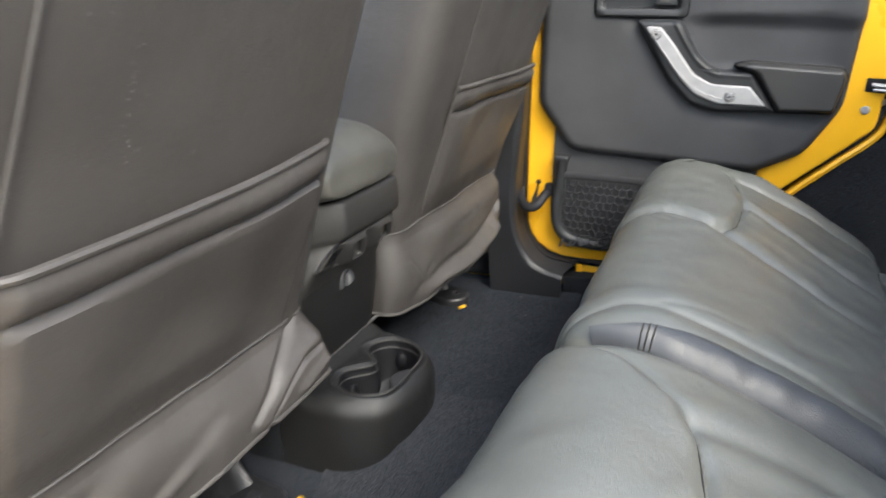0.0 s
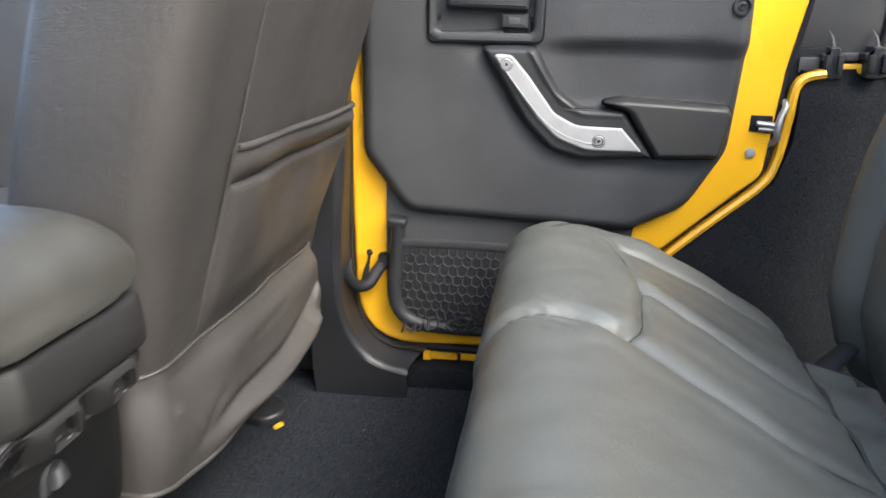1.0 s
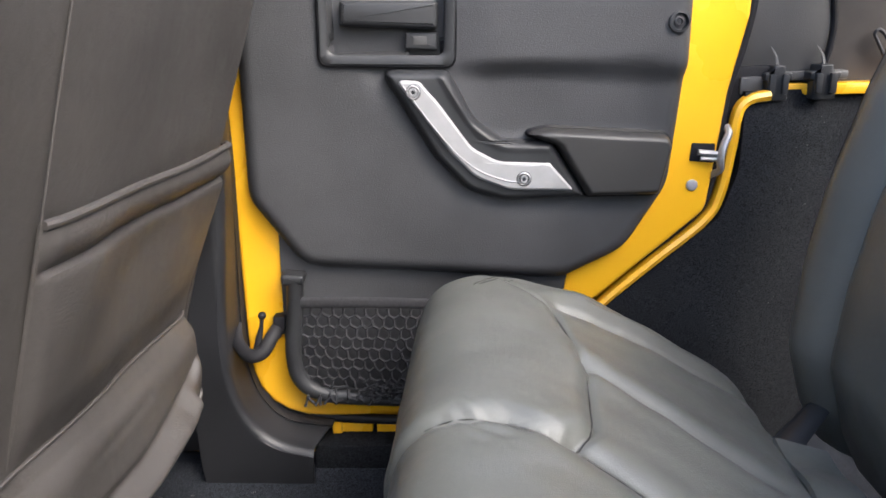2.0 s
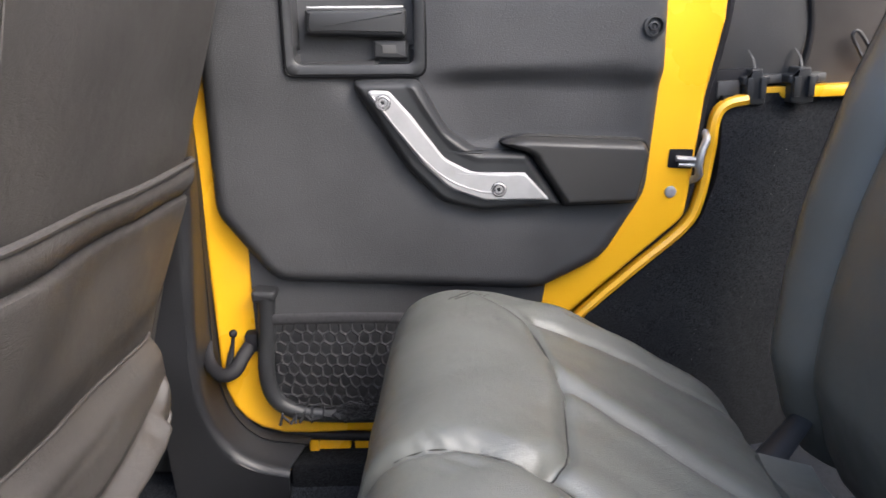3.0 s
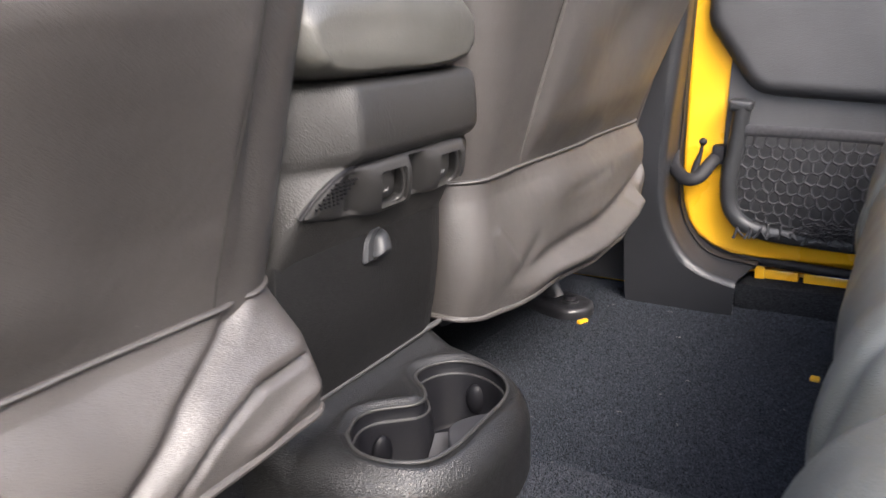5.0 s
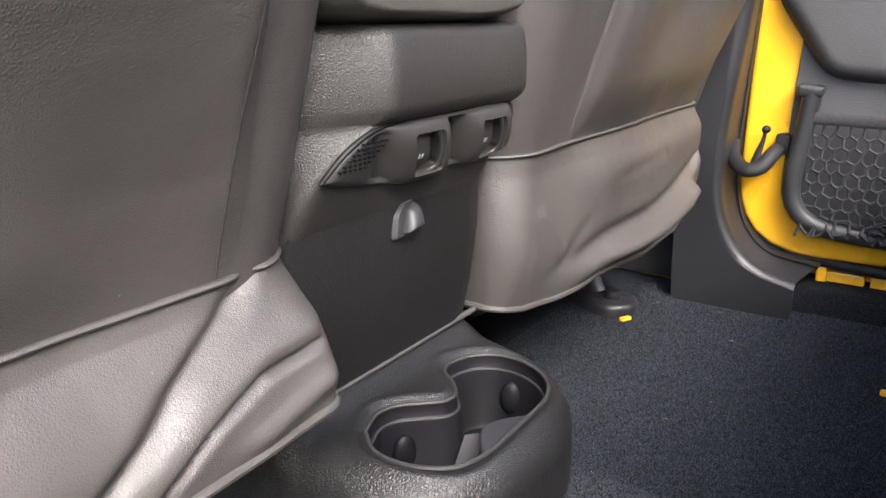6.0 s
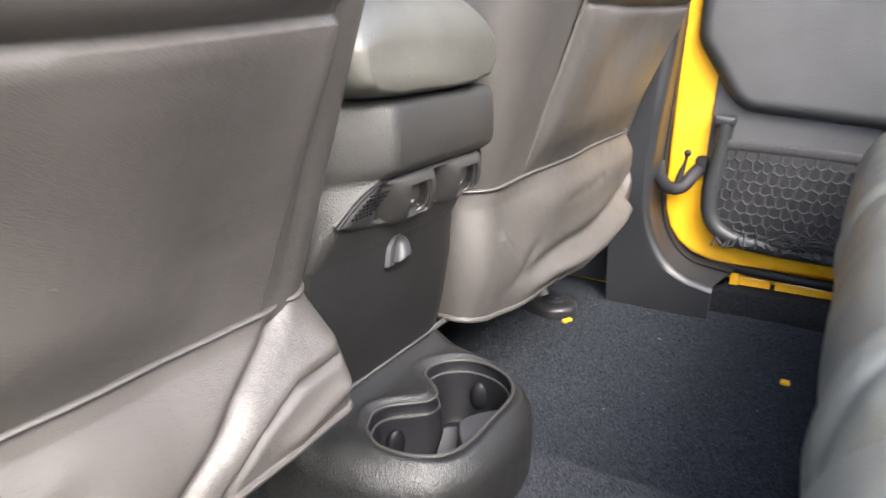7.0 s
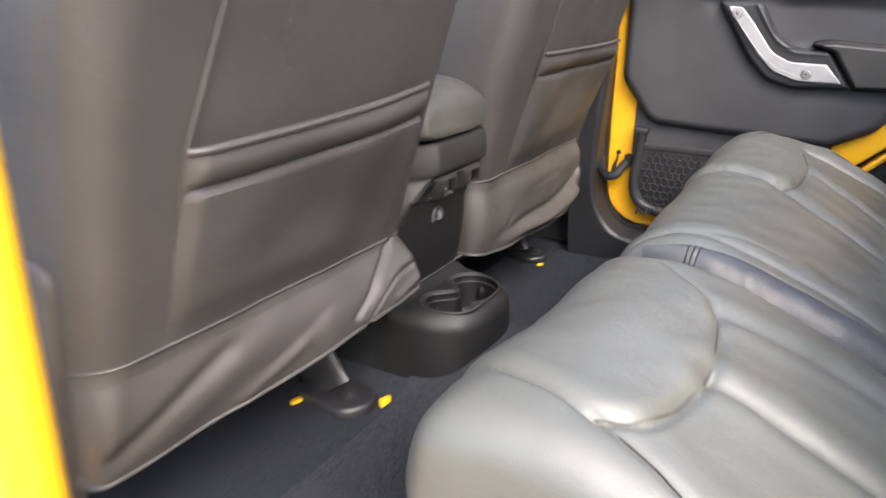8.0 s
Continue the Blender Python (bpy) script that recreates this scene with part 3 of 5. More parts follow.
frame_out = rounded([(-0.385, 0.95), (-0.402, 0.40), (-0.407, 0.078, 0.12), (-0.085, 0.074, 0.05), (0.133, 0.262), (0.292, 0.395, 0.035), (0.306, 0.51), (0.312, 0.565, 0.03), (0.335, 0.67, 0.05), (0.345, 0.95)])
part("door_shell", plate(door, frame_out, -0.05, 0.0, 0.008), PAINT, car_door, "glossy yellow painted door shell")

pad_out = rounded([(-0.362, 0.95), (-0.377, 0.440, 0.05), (-0.305, 0.335, 0.06), (0.075, 0.302, 0.05), (0.168, 0.345, 0.08), (0.228, 0.44, 0.08), (0.245, 0.61, 0.05), (0.25, 0.95)], n=8)
bezel_out = [(-0.257, 0.622, 0.014), (-0.076, 0.615, 0.014), (-0.068, 0.80, 0.02), (-0.252, 0.80, 0.02)]
bezel_in = [(-0.244, 0.636, 0.012), (-0.090, 0.630, 0.012), (-0.082, 0.79, 0.015), (-0.239, 0.79, 0.015)]
grip_low = [(-0.175, 0.62), (-0.10, 0.50), (-0.06, 0.455), (0.0, 0.432), (0.21, 0.42)]


def pad_height(u, v, d):
    h = 0.030 * np.sqrt(np.clip(1 - (1 - np.clip(d / 0.024, 0, 1)) ** 2, 0, 1)) + 0.002
    right = sstep(-0.11, -0.01, u + 0.15 * (v - 0.61))
    h += 0.011 * right * sstep(0.594, 0.624, v + 0.012 * sstep(0.0, 0.2, u))
    hollow = sstep(-0.09, -0.02, u) * sstep(0.625, 0.600, v) * sstep(0.50, 0.53, v) * sstep(0.235, 0.17, u)
    h -= 0.006 * hollow
    scoop = np.exp(-((away(grip_low, u, v)) / 0.022) ** 2)
    h -= 0.007 * scoop * sstep(0.0, 0.03, d)
    inner = signed([p[:2] for p in rounded(bezel_in)], u, v)
    h = np.where(inner > 0.0, 0.010, h)
    return h


pad = part("trim_panel", relief(door, pad_out, pad_height, 0.0, step=0.0045, cols=130), PLASTIC, car_door, "dark grey padded door trim with fine grain")
low_out = rounded([(-0.340, 0.39), (-0.350, 0.114, 0.085), (-0.04, 0.098, 0.04), (0.08, 0.27), (0.09, 0.33), (-0.29, 0.36)])
part("lower_panel", plate(door, low_out, 0.0, 0.007, 0.003), PLASTIC, car_door, "flat dark lower door panel")

# Dark tube paints the shaded gap round the bezel.
part("bezel_gap_shade", tube([door(u, v, 0.036) for u, v in rounded(bezel_out) + rounded(bezel_out)[:1]], 0.0022, sides=6), LINER_SHADE, car_door)
bez = part("release_bezel", ring_plate(door, rounded(bezel_out), rounded(bezel_in), 0.02, 0.040, 0.009), SMOOTH_BLACK, car_door, "black bezel round the door release")
lever = rounded([(-0.228, 0.672, 0.004), (-0.098, 0.664, 0.006), (-0.096, 0.70, 0.006), (-0.225, 0.704, 0.004)])
part("release_lever", plate(door, lever, 0.012, 0.036, 0.007), SMOOTH_BLACK, bez, "glossy black door release lever")
part("lock_switch", plate(door, rounded([(-0.142, 0.640, 0.003), (-0.098, 0.637, 0.003), (-0.097, 0.660, 0.003), (-0.141, 0.662, 0.003)]), 0.009, 0.026, 0.003), SMOOTH_BLACK, bez)
part("switch_mark", plate(door, rounded([(-0.130, 0.645, 0.002), (-0.112, 0.644, 0.002), (-0.112, 0.655, 0.002), (-0.130, 0.656, 0.002)]), 0.026, 0.0268, 0.0004), PLASTIC_GREY, bez)
part("lever_edge", tube([door(-0.222, 0.705, 0.030), door(-0.10, 0.701, 0.031)], 0.0022), STEEL, bez, "bright edge of the release lever")

surround = rounded([(-0.178, 0.615, 0.012), (-0.085, 0.612, 0.02), (-0.050, 0.545, 0.03), (-0.012, 0.516, 0.03), (0.055, 0.512, 0.008), (0.106, 0.432, 0.006), (-0.010, 0.430, 0.05), (-0.062, 0.446, 0.05), (-0.108, 0.495, 0.04)])
grip_pad = rounded([(-0.105, 0.608, 0.012), (-0.090, 0.607, 0.012), (-0.056, 0.552, 0.03), (-0.014, 0.522, 0.03), (0.052, 0.517, 0.006), (0.062, 0.499, 0.004), (-0.016, 0.501, 0.03), (-0.048, 0.518, 0.03), (-0.082, 0.566, 0.02)])


def handle_height(u, v, d):
    h = 0.030 + 0.024 * np.sqrt(np.clip(1 - (1 - np.clip(d / 0.012, 0, 1)) ** 2, 0, 1))
    return h + 0.003 * sstep(-0.002, 0.010, signed(grip_pad, u, v))


handle = part("pull_handle", relief(door, surround, handle_height, 0.02, step=0.0022, cols=80), SMOOTH_BLACK, car_door, "black pull handle with a silver insert")
alu_out = rounded([(-0.156, 0.602, 0.006), (-0.124, 0.599, 0.012), (-0.097, 0.566, 0.04), (-0.056, 0.508, 0.04), (-0.020, 0.488, 0.04), (0.050, 0.484, 0.004), (0.084, 0.445, 0.003), (-0.005, 0.449, 0.05), (-0.052, 0.468, 0.05), (-0.085, 0.502, 0.05)])
part("silver_insert", relief(door, alu_out, lambda u, v, d: 0.0575 + 0.0032 * sstep(0.0, 0.003, d), 0.04, step=0.0018, cols=70), ALU, handle, "satin silver handle insert")
part("insert_ridge", tube([door(u, v, 0.0604) for u, v in smooth_line([(-0.146, 0.594), (-0.112, 0.545), (-0.078, 0.503), (-0.048, 0.478), (-0.012, 0.463), (0.010, 0.460)])], 0.0013, sides=6), ALU, handle)
for u, v in ((-0.133, 0.585), (0.014, 0.464)):
    part("screw_well", turned(door, u, v, [(0.0104, 0.056), (0.0104, 0.0611), (0.0096, 0.0612)]), SMOOTH_BLACK, handle)
    part("screw", turned(door, u, v, [(0.0095, 0.058), (0.0095, 0.0612), (0.0080, 0.0625), (0.0072, 0.0612), (0.0055, 0.0612), (0.005, 0.0632), (0.003, 0.0632), (0.0025, 0.0605)]), STEEL, handle, "steel socket screw")
arm = rounded([(0.012, 0.525, 0.008), (0.050, 0.531, 0.02), (0.214, 0.517, 0.012), (0.222, 0.500, 0.012), (0.206, 0.432, 0.012), (0.105, 0.433, 0.006), (0.060, 0.506, 0.006)])
part("armrest", relief(door, arm, lambda u, v, d: 0.032 + 0.030 * np.sqrt(np.clip(1 - (1 - np.clip(d / 0.010, 0, 1)) ** 2, 0, 1)), 0.02, step=0.0025, cols=80), VENT, car_door, "dark moulded armrest")
# Dark tube drawn in place of the shade where armrest meets pad.
part("armrest_gap_shade", tube([door(u, v, 0.0345) for u, v in arm + arm[:1]], 0.0032, sides=6), LINER_SHADE, car_door)
sc = part("screw_recess", turned(door, 0.221, 0.664, [(0.014, 0.03), (0.014, 0.0475), (0.011, 0.048), (0.010, 0.042)]), SMOOTH_BLACK, car_door)
part("screw", turned(door, 0.221, 0.664, [(0.0065, 0.042), (0.0065, 0.045), (0.0045, 0.0455), (0.003, 0.043)]), BRACKET, sc)
part("plug", turned(door, 0.268, 0.434, [(0.0085, 0.0), (0.0085, 0.002), (0.007, 0.0032), (0.003, 0.0032)]), ALU, car_door, "grey round plug in the yellow shell")

# net pocket on the lower door
pocket = part("pocket_frame", tube([door(u, v, 0.024) for u, v in smooth_line([(-0.318, 0.318), (-0.324, 0.26), (-0.331, 0.20), (-0.325, 0.160), (-0.300, 0.135), (-0.25, 0.124), (-0.12, 0.115), (-0.03, 0.108)])], 0.0125, sides=12), SMOOTH_BLACK, car_door, "black tubular frame of the net pocket")
part("frame_end", plate(door, rounded([(-0.338, 0.312, 0.005), (-0.305, 0.312, 0.005), (-0.303, 0.326, 0.006), (-0.338, 0.330, 0.006)]), 0.004, 0.036, 0.005), SMOOTH_BLACK, pocket)


def net_mesh():
    bm = bmesh.new()
    cw, ch = 0.0165, 0.0225
    rnd = random.Random(4)
    cache = {}

    def knot(u, v):
        key = (round(u, 4), round(v, 4))
        if key not in cache:
            low = 1 - sstep(0.12, 0.17, v)
            uu = u + rnd.uniform(-0.0014, 0.0014) * (1 + 3.0 * low) + 0.006 * (v - 0.28) * (u + 0.16) / 0.1
            vv = v + rnd.uniform(-0.0014, 0.0014) * (1 + 3.0 * low)
            bulge = 0.022 + 0.012 * math.sin(max(0, min(1, (u + 0.31) / 0.29)) * math.pi) * (0.4 + 0.6 * sstep(0.28, 0.2, v)) + rnd.uniform(0, 0.002)
            if v < 0.135:
                bulge = 0.037 + rnd.uniform(0, 0.003)
            cache[key] = door(uu, vv, bulge)
        return cache[key]
    top = lambda u: 0.280 - 0.075 * (u + 0.305)
    for i in range(20):
        for j in range(10):
            u = -0.316 + i * cw
            v = 0.270 - j * ch * 0.75 - 0.045 * (u + 0.316)
            if j % 2:
                u += cw / 2
            if u > 0.0 or v < 0.122:
                continue
            a = knot(u, v + ch / 4)
            b = knot(u, v - ch / 4)
            c = knot(u - cw / 2, v - ch / 2)
            d = knot(u + cw / 2, v - ch / 2)
            for p, q in ((a, b), (b, c), (b, d)):
                mid = (p + q) / 2
                mid.z -= 0.0006
                tube([p, mid, q], [0.0026, 0.0020, 0.0026], sides=5, bm=bm, closed_ends=False)
    # the gathered lower hem of the net
    for k in range(210):
        u = -0.222 + 0.212 * k / 210 + rnd.uniform(-0.004, 0.004)
        v = 0.134 - 0.03 * (u + 0.3) + rnd.uniform(-0.004, 0.012)
        p = [door(u - 0.010, v, 0.034 + rnd.uniform(-0.004, 0.006)), door(u + rnd.uniform(-0.008, 0.008), v + rnd.uniform(0.004, 0.012), 0.041 + rnd.uniform(-0.003, 0.004)), door(u + rnd.uniform(0.004, 0.014), v + rnd.uniform(-0.006, 0.006), 0.034)]
        tube(smooth_line(p, 3), 0.0013, sides=5, bm=bm)
    return bm


part("net", net_mesh(), NET, pocket, "dark elastic net with hexagonal mesh", recalc=False)
part("net_band", tube([door(u, 0.284 - 0.075 * (u + 0.305) + 0.004 * math.sin((u + 0.3) * 11), 0.030) for u in np.linspace(-0.316, 0.0, 30)], 0.0085, flat=0.3, sides=10, up=(0, -1, 0)), NET, pocket, "woven top band of the net")

# door check strap and pin
strap = part("check_strap", tube([Vector(p) for p in smooth_line([(-0.424, 0.712, 0.252), (-0.416, 0.697, 0.240), (-0.408, 0.676, 0.223), (-0.388, 0.658, 0.210), (-0.368, 0.662, 0.213), (-0.356, 0.682, 0.231), (-0.346, 0.704, 0.243), (-0.338, 0.716, 0.246)])], 0.0105, sides=12, flat=0.6, up=(0, 1, 0)), RUBBER, car_door, "black door check strap")
part("strap_clamp", block((-0.358, 0.690, 0.228), (-0.338, 0.714, 0.258), 0.006), RUBBER, strap)
part("strap_anchor", block((-0.426, 0.694, 0.224), (-0.410, 0.716, 0.256), 0.005), RUBBER, strap)
part("strap_pin", tube([(-0.378, 0.672, 0.214), (-0.375, 0.676, 0.232), (-0.371, 0.679, 0.248), (-0.369, 0.679, 0.260)], [0.0065, 0.0050, 0.003, 0.0025]), RUBBER, strap)
bm = bmesh.new()
bmesh.ops.create_icosphere(bm, subdivisions=2, radius=0.0062)
bmesh.ops.translate(bm, verts=bm.verts, vec=(-0.368, 0.678, 0.265))
part("pin_head", bm, RUBBER, strap)

# door latch and striker
latch = thing("door_striker", (0.29, 0.77, 0.48), "zinc steel striker hook on the yellow jamb", "door striker")
part("latch_slot", plate(door, rounded([(0.262, 0.470, 0.002), (0.297, 0.466, 0.002), (0.298, 0.494, 0.002), (0.264, 0.496, 0.002)]), -0.004, 0.0015, 0.0006), RUBBER, latch)
part("pin", tube([door(0.272, 0.483, 0.006), door(0.30, 0.480, 0.008)], 0.0045), STEEL, latch)
part("loop", tube([door(u, v, w) for u, v, w in smooth_line([(0.298, 0.446, -0.01), (0.306, 0.456, 0.005), (0.303, 0.474, 0.012), (0.307, 0.492, 0.010), (0.315, 0.508, 0.004), (0.317, 0.516, -0.01)])], 0.0055), STEEL, latch)
part("bolt", tube([door(0.276, 0.474, 0.006), door(0.305, 0.472, 0.009)], 0.0032), STEEL, latch)

# ---- pillar trim ----
def far_pillar():
    """Moulded trim: an upright wall, a rounded ridge that sweeps along the floor, a hollow channel and an outer lip."""
    ridge = smooth_line([(-0.372, 0.95), (-0.405, 0.45), (-0.421, 0.285), (-0.424, 0.21), (-0.414, 0.14), (-0.388, 0.088), (-0.352, 0.060), (-0.302, 0.046)], 10)
    lip = smooth_line([(-0.382, 0.95), (-0.402, 0.45), (-0.409, 0.30), (-0.411, 0.225), (-0.404, 0.155), (-0.386, 0.110), (-0.350, 0.078), (-0.283, 0.066)], 10)
    foot = smooth_line([(-0.52, 0.95), (-0.51, 0.45), (-0.490, 0.285), (-0.478, 0.16), (-0.471, -0.006), (-0.425, -0.008), (-0.365, -0.008), (-0.303, -0.008)], 10)
    wall, out = 0.648, 0.708
    P = np.zeros((len(ridge), 40, 3))
    for i, (a, b, c) in enumerate(zip(ridge, lip, foot)):
        for j in range(40):
            if j < 16:
                k = (j / 15) ** 0.7
                p = (c + (a - c) * k * 0.97, wall + 0.0)
            elif j < 26:
                k = (j - 15) / 11
                ang = k * math.pi / 2
                q = a + (a - c) / (np.linalg.norm(a - c) + 1e-9) * (0.010 * math.sin(ang) - 0.005)
                p = (q, wall + 0.014 * (1 - math.cos(ang)))
            elif j < 36:
                k = (j - 25) / 11
                q0 = a + (a - c) / (np.linalg.norm(a - c) + 1e-9) * 0.005
                p = (q0 + (b - q0) * k, wall + 0.014 + (out - wall - 0.014) * k ** 0.9)
            else:
                k = (j - 35) / 4
                p = (b + (b - a) / (np.linalg.norm(b - a) + 1e-9) * 0.004 * k, out - 0.010 * math.sin(k * 2.6) + 0.02 * max(0, k - 0.5))
            P[i, j] = (p[0][0], p[1], p[0][1])
    return slab(P, -normals(P), 0.004)


far_trim = link(far_pillar(), "pillar_trim", DARK_TRIM)
tagged(far_trim, "dark grey plastic trim round the foot of the door pillar", "pillar trim")
# Black tube on the wall stands in for a shaded panel gap.
part("slot_shade", tube([(-0.430, 0.6475, 0.42), (-0.452, 0.6475, 0.24), (-0.455, 0.6475, 0.196), (-0.480, 0.6475, 0.194)], 0.002), RUBBER, far_trim)
part("step_seal", tube([(x, 0.722, z) for x, z in smooth_line([(-0.398, 0.93), (-0.408, 0.45), (-0.416, 0.25), (-0.410, 0.165), (-0.386, 0.112), (-0.340, 0.083), (-0.26, 0.070), (-0.05, 0.062)])], 0.008, sides=10), RUBBER, far_trim)

step = thing("sill_step", (-0.1, 0.74, 0.03), "black sill with chipped yellow seam tabs under the door", "sill step", kind="structure")
part("step_pad", block((-0.31, 0.685, -0.02), (0.10, 0.76, 0.041), 0.005), ARCH, step)
for x0, x1 in ((-0.283, -0.223), (-0.216, -0.120), (-0.110, 0.0)):
    part("tab", block((x0, 0.728, 0.030), (x1, 0.748, 0.056), 0.003), PAINT, step, "yellow painted seam tab")
part("tab_end", block((-0.287, 0.722, 0.036), (-0.272, 0.742, 0.064), 0.003), PAINT, step)

# near pillar paint at the edge of the open doorway
near_pillar = thing("door_pillar", (-0.43, NEAR_Y, 0.1), "yellow painted door pillar of the open near doorway", "door pillar", kind="structure")
part("post", tube([(-0.432, NEAR_Y, -0.05), (-0.422, NEAR_Y, 0.25), (-0.412, NEAR_Y, 0.55), (-0.39, NEAR_Y, 1.2)], 0.032, sides=14, flat=0.8, up=(0, 1, 0)), PAINT, near_pillar)

# ---- front seats ----
def back_x(z):
    return float(np.interp(z, [0.05, 0.16, 0.30, 0.53, 0.68, 0.98], [-0.53, -0.495, -0.452, -0.374, -0.324, -0.235]))


def seat_ring(cy, z, half, depth, r, x0, n=7):
    """A rounded rectangle round the backrest at one height."""
    out = []
    for sx, sy, a0 in ((0, 1, 0), (-1, 1, 90), (-1, -1, 180), (0, -1, 270)):
        cx = x0 - r if sx == 0 else x0 - depth + r
        cyy = cy + sy * (half - r)
        for k in range(n):
            a = radians(a0 + 90 * k / (n - 1))
            out.append((cx + r * math.cos(a), cyy + r * math.sin(a), z))
    return out


def seat_outline(cy, half, r, n=60, wrap=0.10):
    """The path round the back of a seat: from one flank over the back to the other; gives y, distance behind x0, and the outward way."""
    pts = []
    straight = 2 * (half - r)
    arc = r * math.pi / 2
    total = wrap * 2 + arc * 2 + straight
    for t in np.linspace(0, total, n):
        if t < wrap:
            pts.append((cy - half, -(r + wrap - t), 0.0, -1.0))
        elif t < wrap + arc:
            a = (t - wrap) / r
            pts.append((cy - half + r - r * math.cos(a), -r + r * math.sin(a), math.sin(a), -math.cos(a)))
        elif t < wrap + arc + straight:
            pts.append((cy - half + r + t - wrap - arc, 0.0, 1.0, 0.0))
        elif t < wrap + 2 * arc + straight:
            a = (t - wrap - arc - straight) / r
            pts.append((cy + half - r + r * math.sin(a), -r + r * math.cos(a), math.cos(a), math.sin(a)))
        else:
            pts.append((cy + half, -(r + t - wrap - 2 * arc - straight), 0.0, 1.0))
    return pts


def front_seat(cy, label, pk, pk_z, hem, seam_z, folds, seed, trim=0.0, slant=0.01, welt=0.0015):
    seat = thing("front_seat", (-0.6, cy, 0.0), label, "car seat", group="front seats")
    half, r = 0.277, 0.05
    rings = []
    for z in np.linspace(0.20, 0.93, 44):
        h = half + 0.012 * math.sin((z - 0.2) * 4)
        rings.append([(x, y, z) for x, y, _ in seat_ring(cy, z, h, 0.19, r, back_x(z) + 0.004 * math.sin(z * 9))])
    for k in range(1, 8):
        a = k / 7 * math.pi / 2
        z = 0.93 + 0.05 * math.sin(a)
        rings.append([(x, y, z) for x, y, _ in seat_ring(cy, z, half - 0.06 * (1 - math.cos(a)), 0.19 - 0.08 * (1 - math.cos(a)), r * (1 - 0.3 * (1 - math.cos(a))), back_x(z) - 0.04 * (1 - math.cos(a)))])
    body = part("backrest", loft(rings), VINYL, seat, "brown grey vinyl backrest")
    # map pocket
    y0, y1 = pk
    ys, zs = np.linspace(y0, y1, 70), np.linspace(0, 1, 46)
    P = np.zeros((len(zs), len(ys), 3))
    for i, t in enumerate(zs):
        for j, y in enumerate(ys):
            f = (y - y0) / (y1 - y0)
            ztop = pk_z[0] * (1 - f) + pk_z[1] * f - pk_z[2] * math.sin(math.pi * f)
            low = seam_z[0] * (1 - f) + seam_z[1] * f - 0.004
            z = low + (ztop - low) * t
            edge = min(1, f / 0.035, (1 - f) / 0.035)
            out = 0.003 + 0.010 * edge * (0.35 + 0.65 * math.sin(math.pi * min(1, t * 0.9)))
            band = (ztop - z)
            out += 0.006 * edge * math.exp(-((band - 0.018) / 0.014) ** 2) - 0.009 * edge * math.exp(-((band - 0.040) / 0.0045) ** 2)
            rest = float(sstep(0.0, 0.3, t)) * (0.55 + 0.45 * float(sstep(1.0, 0.8, t)))
            out = out * (0.4 + 0.6 * float(sstep(0.0, 0.25, t)))
            out += 0.004 * edge * rest * wobble(y, z, 0, 9, seed) + 0.026 * edge * rest * wobble(y + 0.6 * z, z - 0.6 * y, 0, 5, seed + 3)
            over = max(0.0, abs(y - cy) - (half - r))
            curve = r - math.sqrt(max(r * r - over * over, 0.0))
            P[i, j] = (back_x(z) + out - curve, y, z)
    N = np.zeros(P.shape)
    N[..., 0] = 1
    pocket = part("map_pocket", slab(P, N, 0.004), VINYL, seat, "slack vinyl map pocket")
    part("pocket_edge", tube([(P[-1, j, 0] + 0.001, P[-1, j, 1], P[-1, j, 2]) for j in range(0, 70, 2)], 0.0042, sides=8), VINYL, pocket, "rolled pocket edge")
    rise = np.linspace(0.31, 0.93, 40)
    part("pocket_seam", tube([(back_x(z) + 0.0015, y0 + (slant * (z - 0.5) if z > 0.5 else 0.02 * (0.5 - z)), z) for z in rise], welt, sides=8, flat=0.7), VINYL, pocket, "raised vinyl welt")
    part("pocket_seam", tube([(P[k, 67, 0] - 0.0002, P[k, 67, 1], P[k, 67, 2]) for k in range(46)], 0.0008, sides=6), SEAM, pocket)
    # lower skirt with folds
    rows = 64
    S = np.zeros((rows, 210, 3))
    for i in range(rows):
        t = i / (rows - 1)
        path = seat_outline(cy, half + 0.004 - 0.010 * (1 - t), 0.014 + 0.040 * t * t, n=210, wrap=0.06)
        for j, (y, back, nx, ny) in enumerate(path):
            f = min(1, max(0, (y - cy + half) / (2 * half)))
            bottom = float(np.interp(f, [p[0] for p in hem], [p[1] for p in hem]))
            top = seam_z[0] * (1 - f) + seam_z[1] * f
            z = bottom + (top - bottom) * t
            lean = float(np.interp(f, [p[0] for p in hem], [p[2] for p in hem]))
            x = (back_x(top) + 0.004) * t + (lean) * (1 - t)
            out = 0.010 * math.sin(math.pi * min(1, t * 1.15)) + 0.004 * wobble(y, z, 0, 12, seed)
            for *fold, amp, wid in folds:
                d = float(away(fold, np.array(f), np.array(t * 0.35)))
                fade = float(sstep(fold[0][0], fold[0][0] + 0.4 * (fold[-1][0] - fold[0][0]), f)) if fold[-1][0] > fold[0][0] + 0.3 else 1.0
                out += amp * fade * math.exp(-(d / wid) ** 2)
            S[i, j] = (x + back + nx * out, y + ny * out * 0.2 - trim * (1 - 0.35 * t) * float(sstep(0.5, 1.0, f)), z)
    skirt = part("skirt", slab(S, -normals(S), 0.003), VINYL, seat, "creased vinyl skirt under the seat back")
    part("piping", tube([S[0, j] for j in range(0, 210, 2)], 0.0034, sides=8), VINYL, skirt, "piped hem")
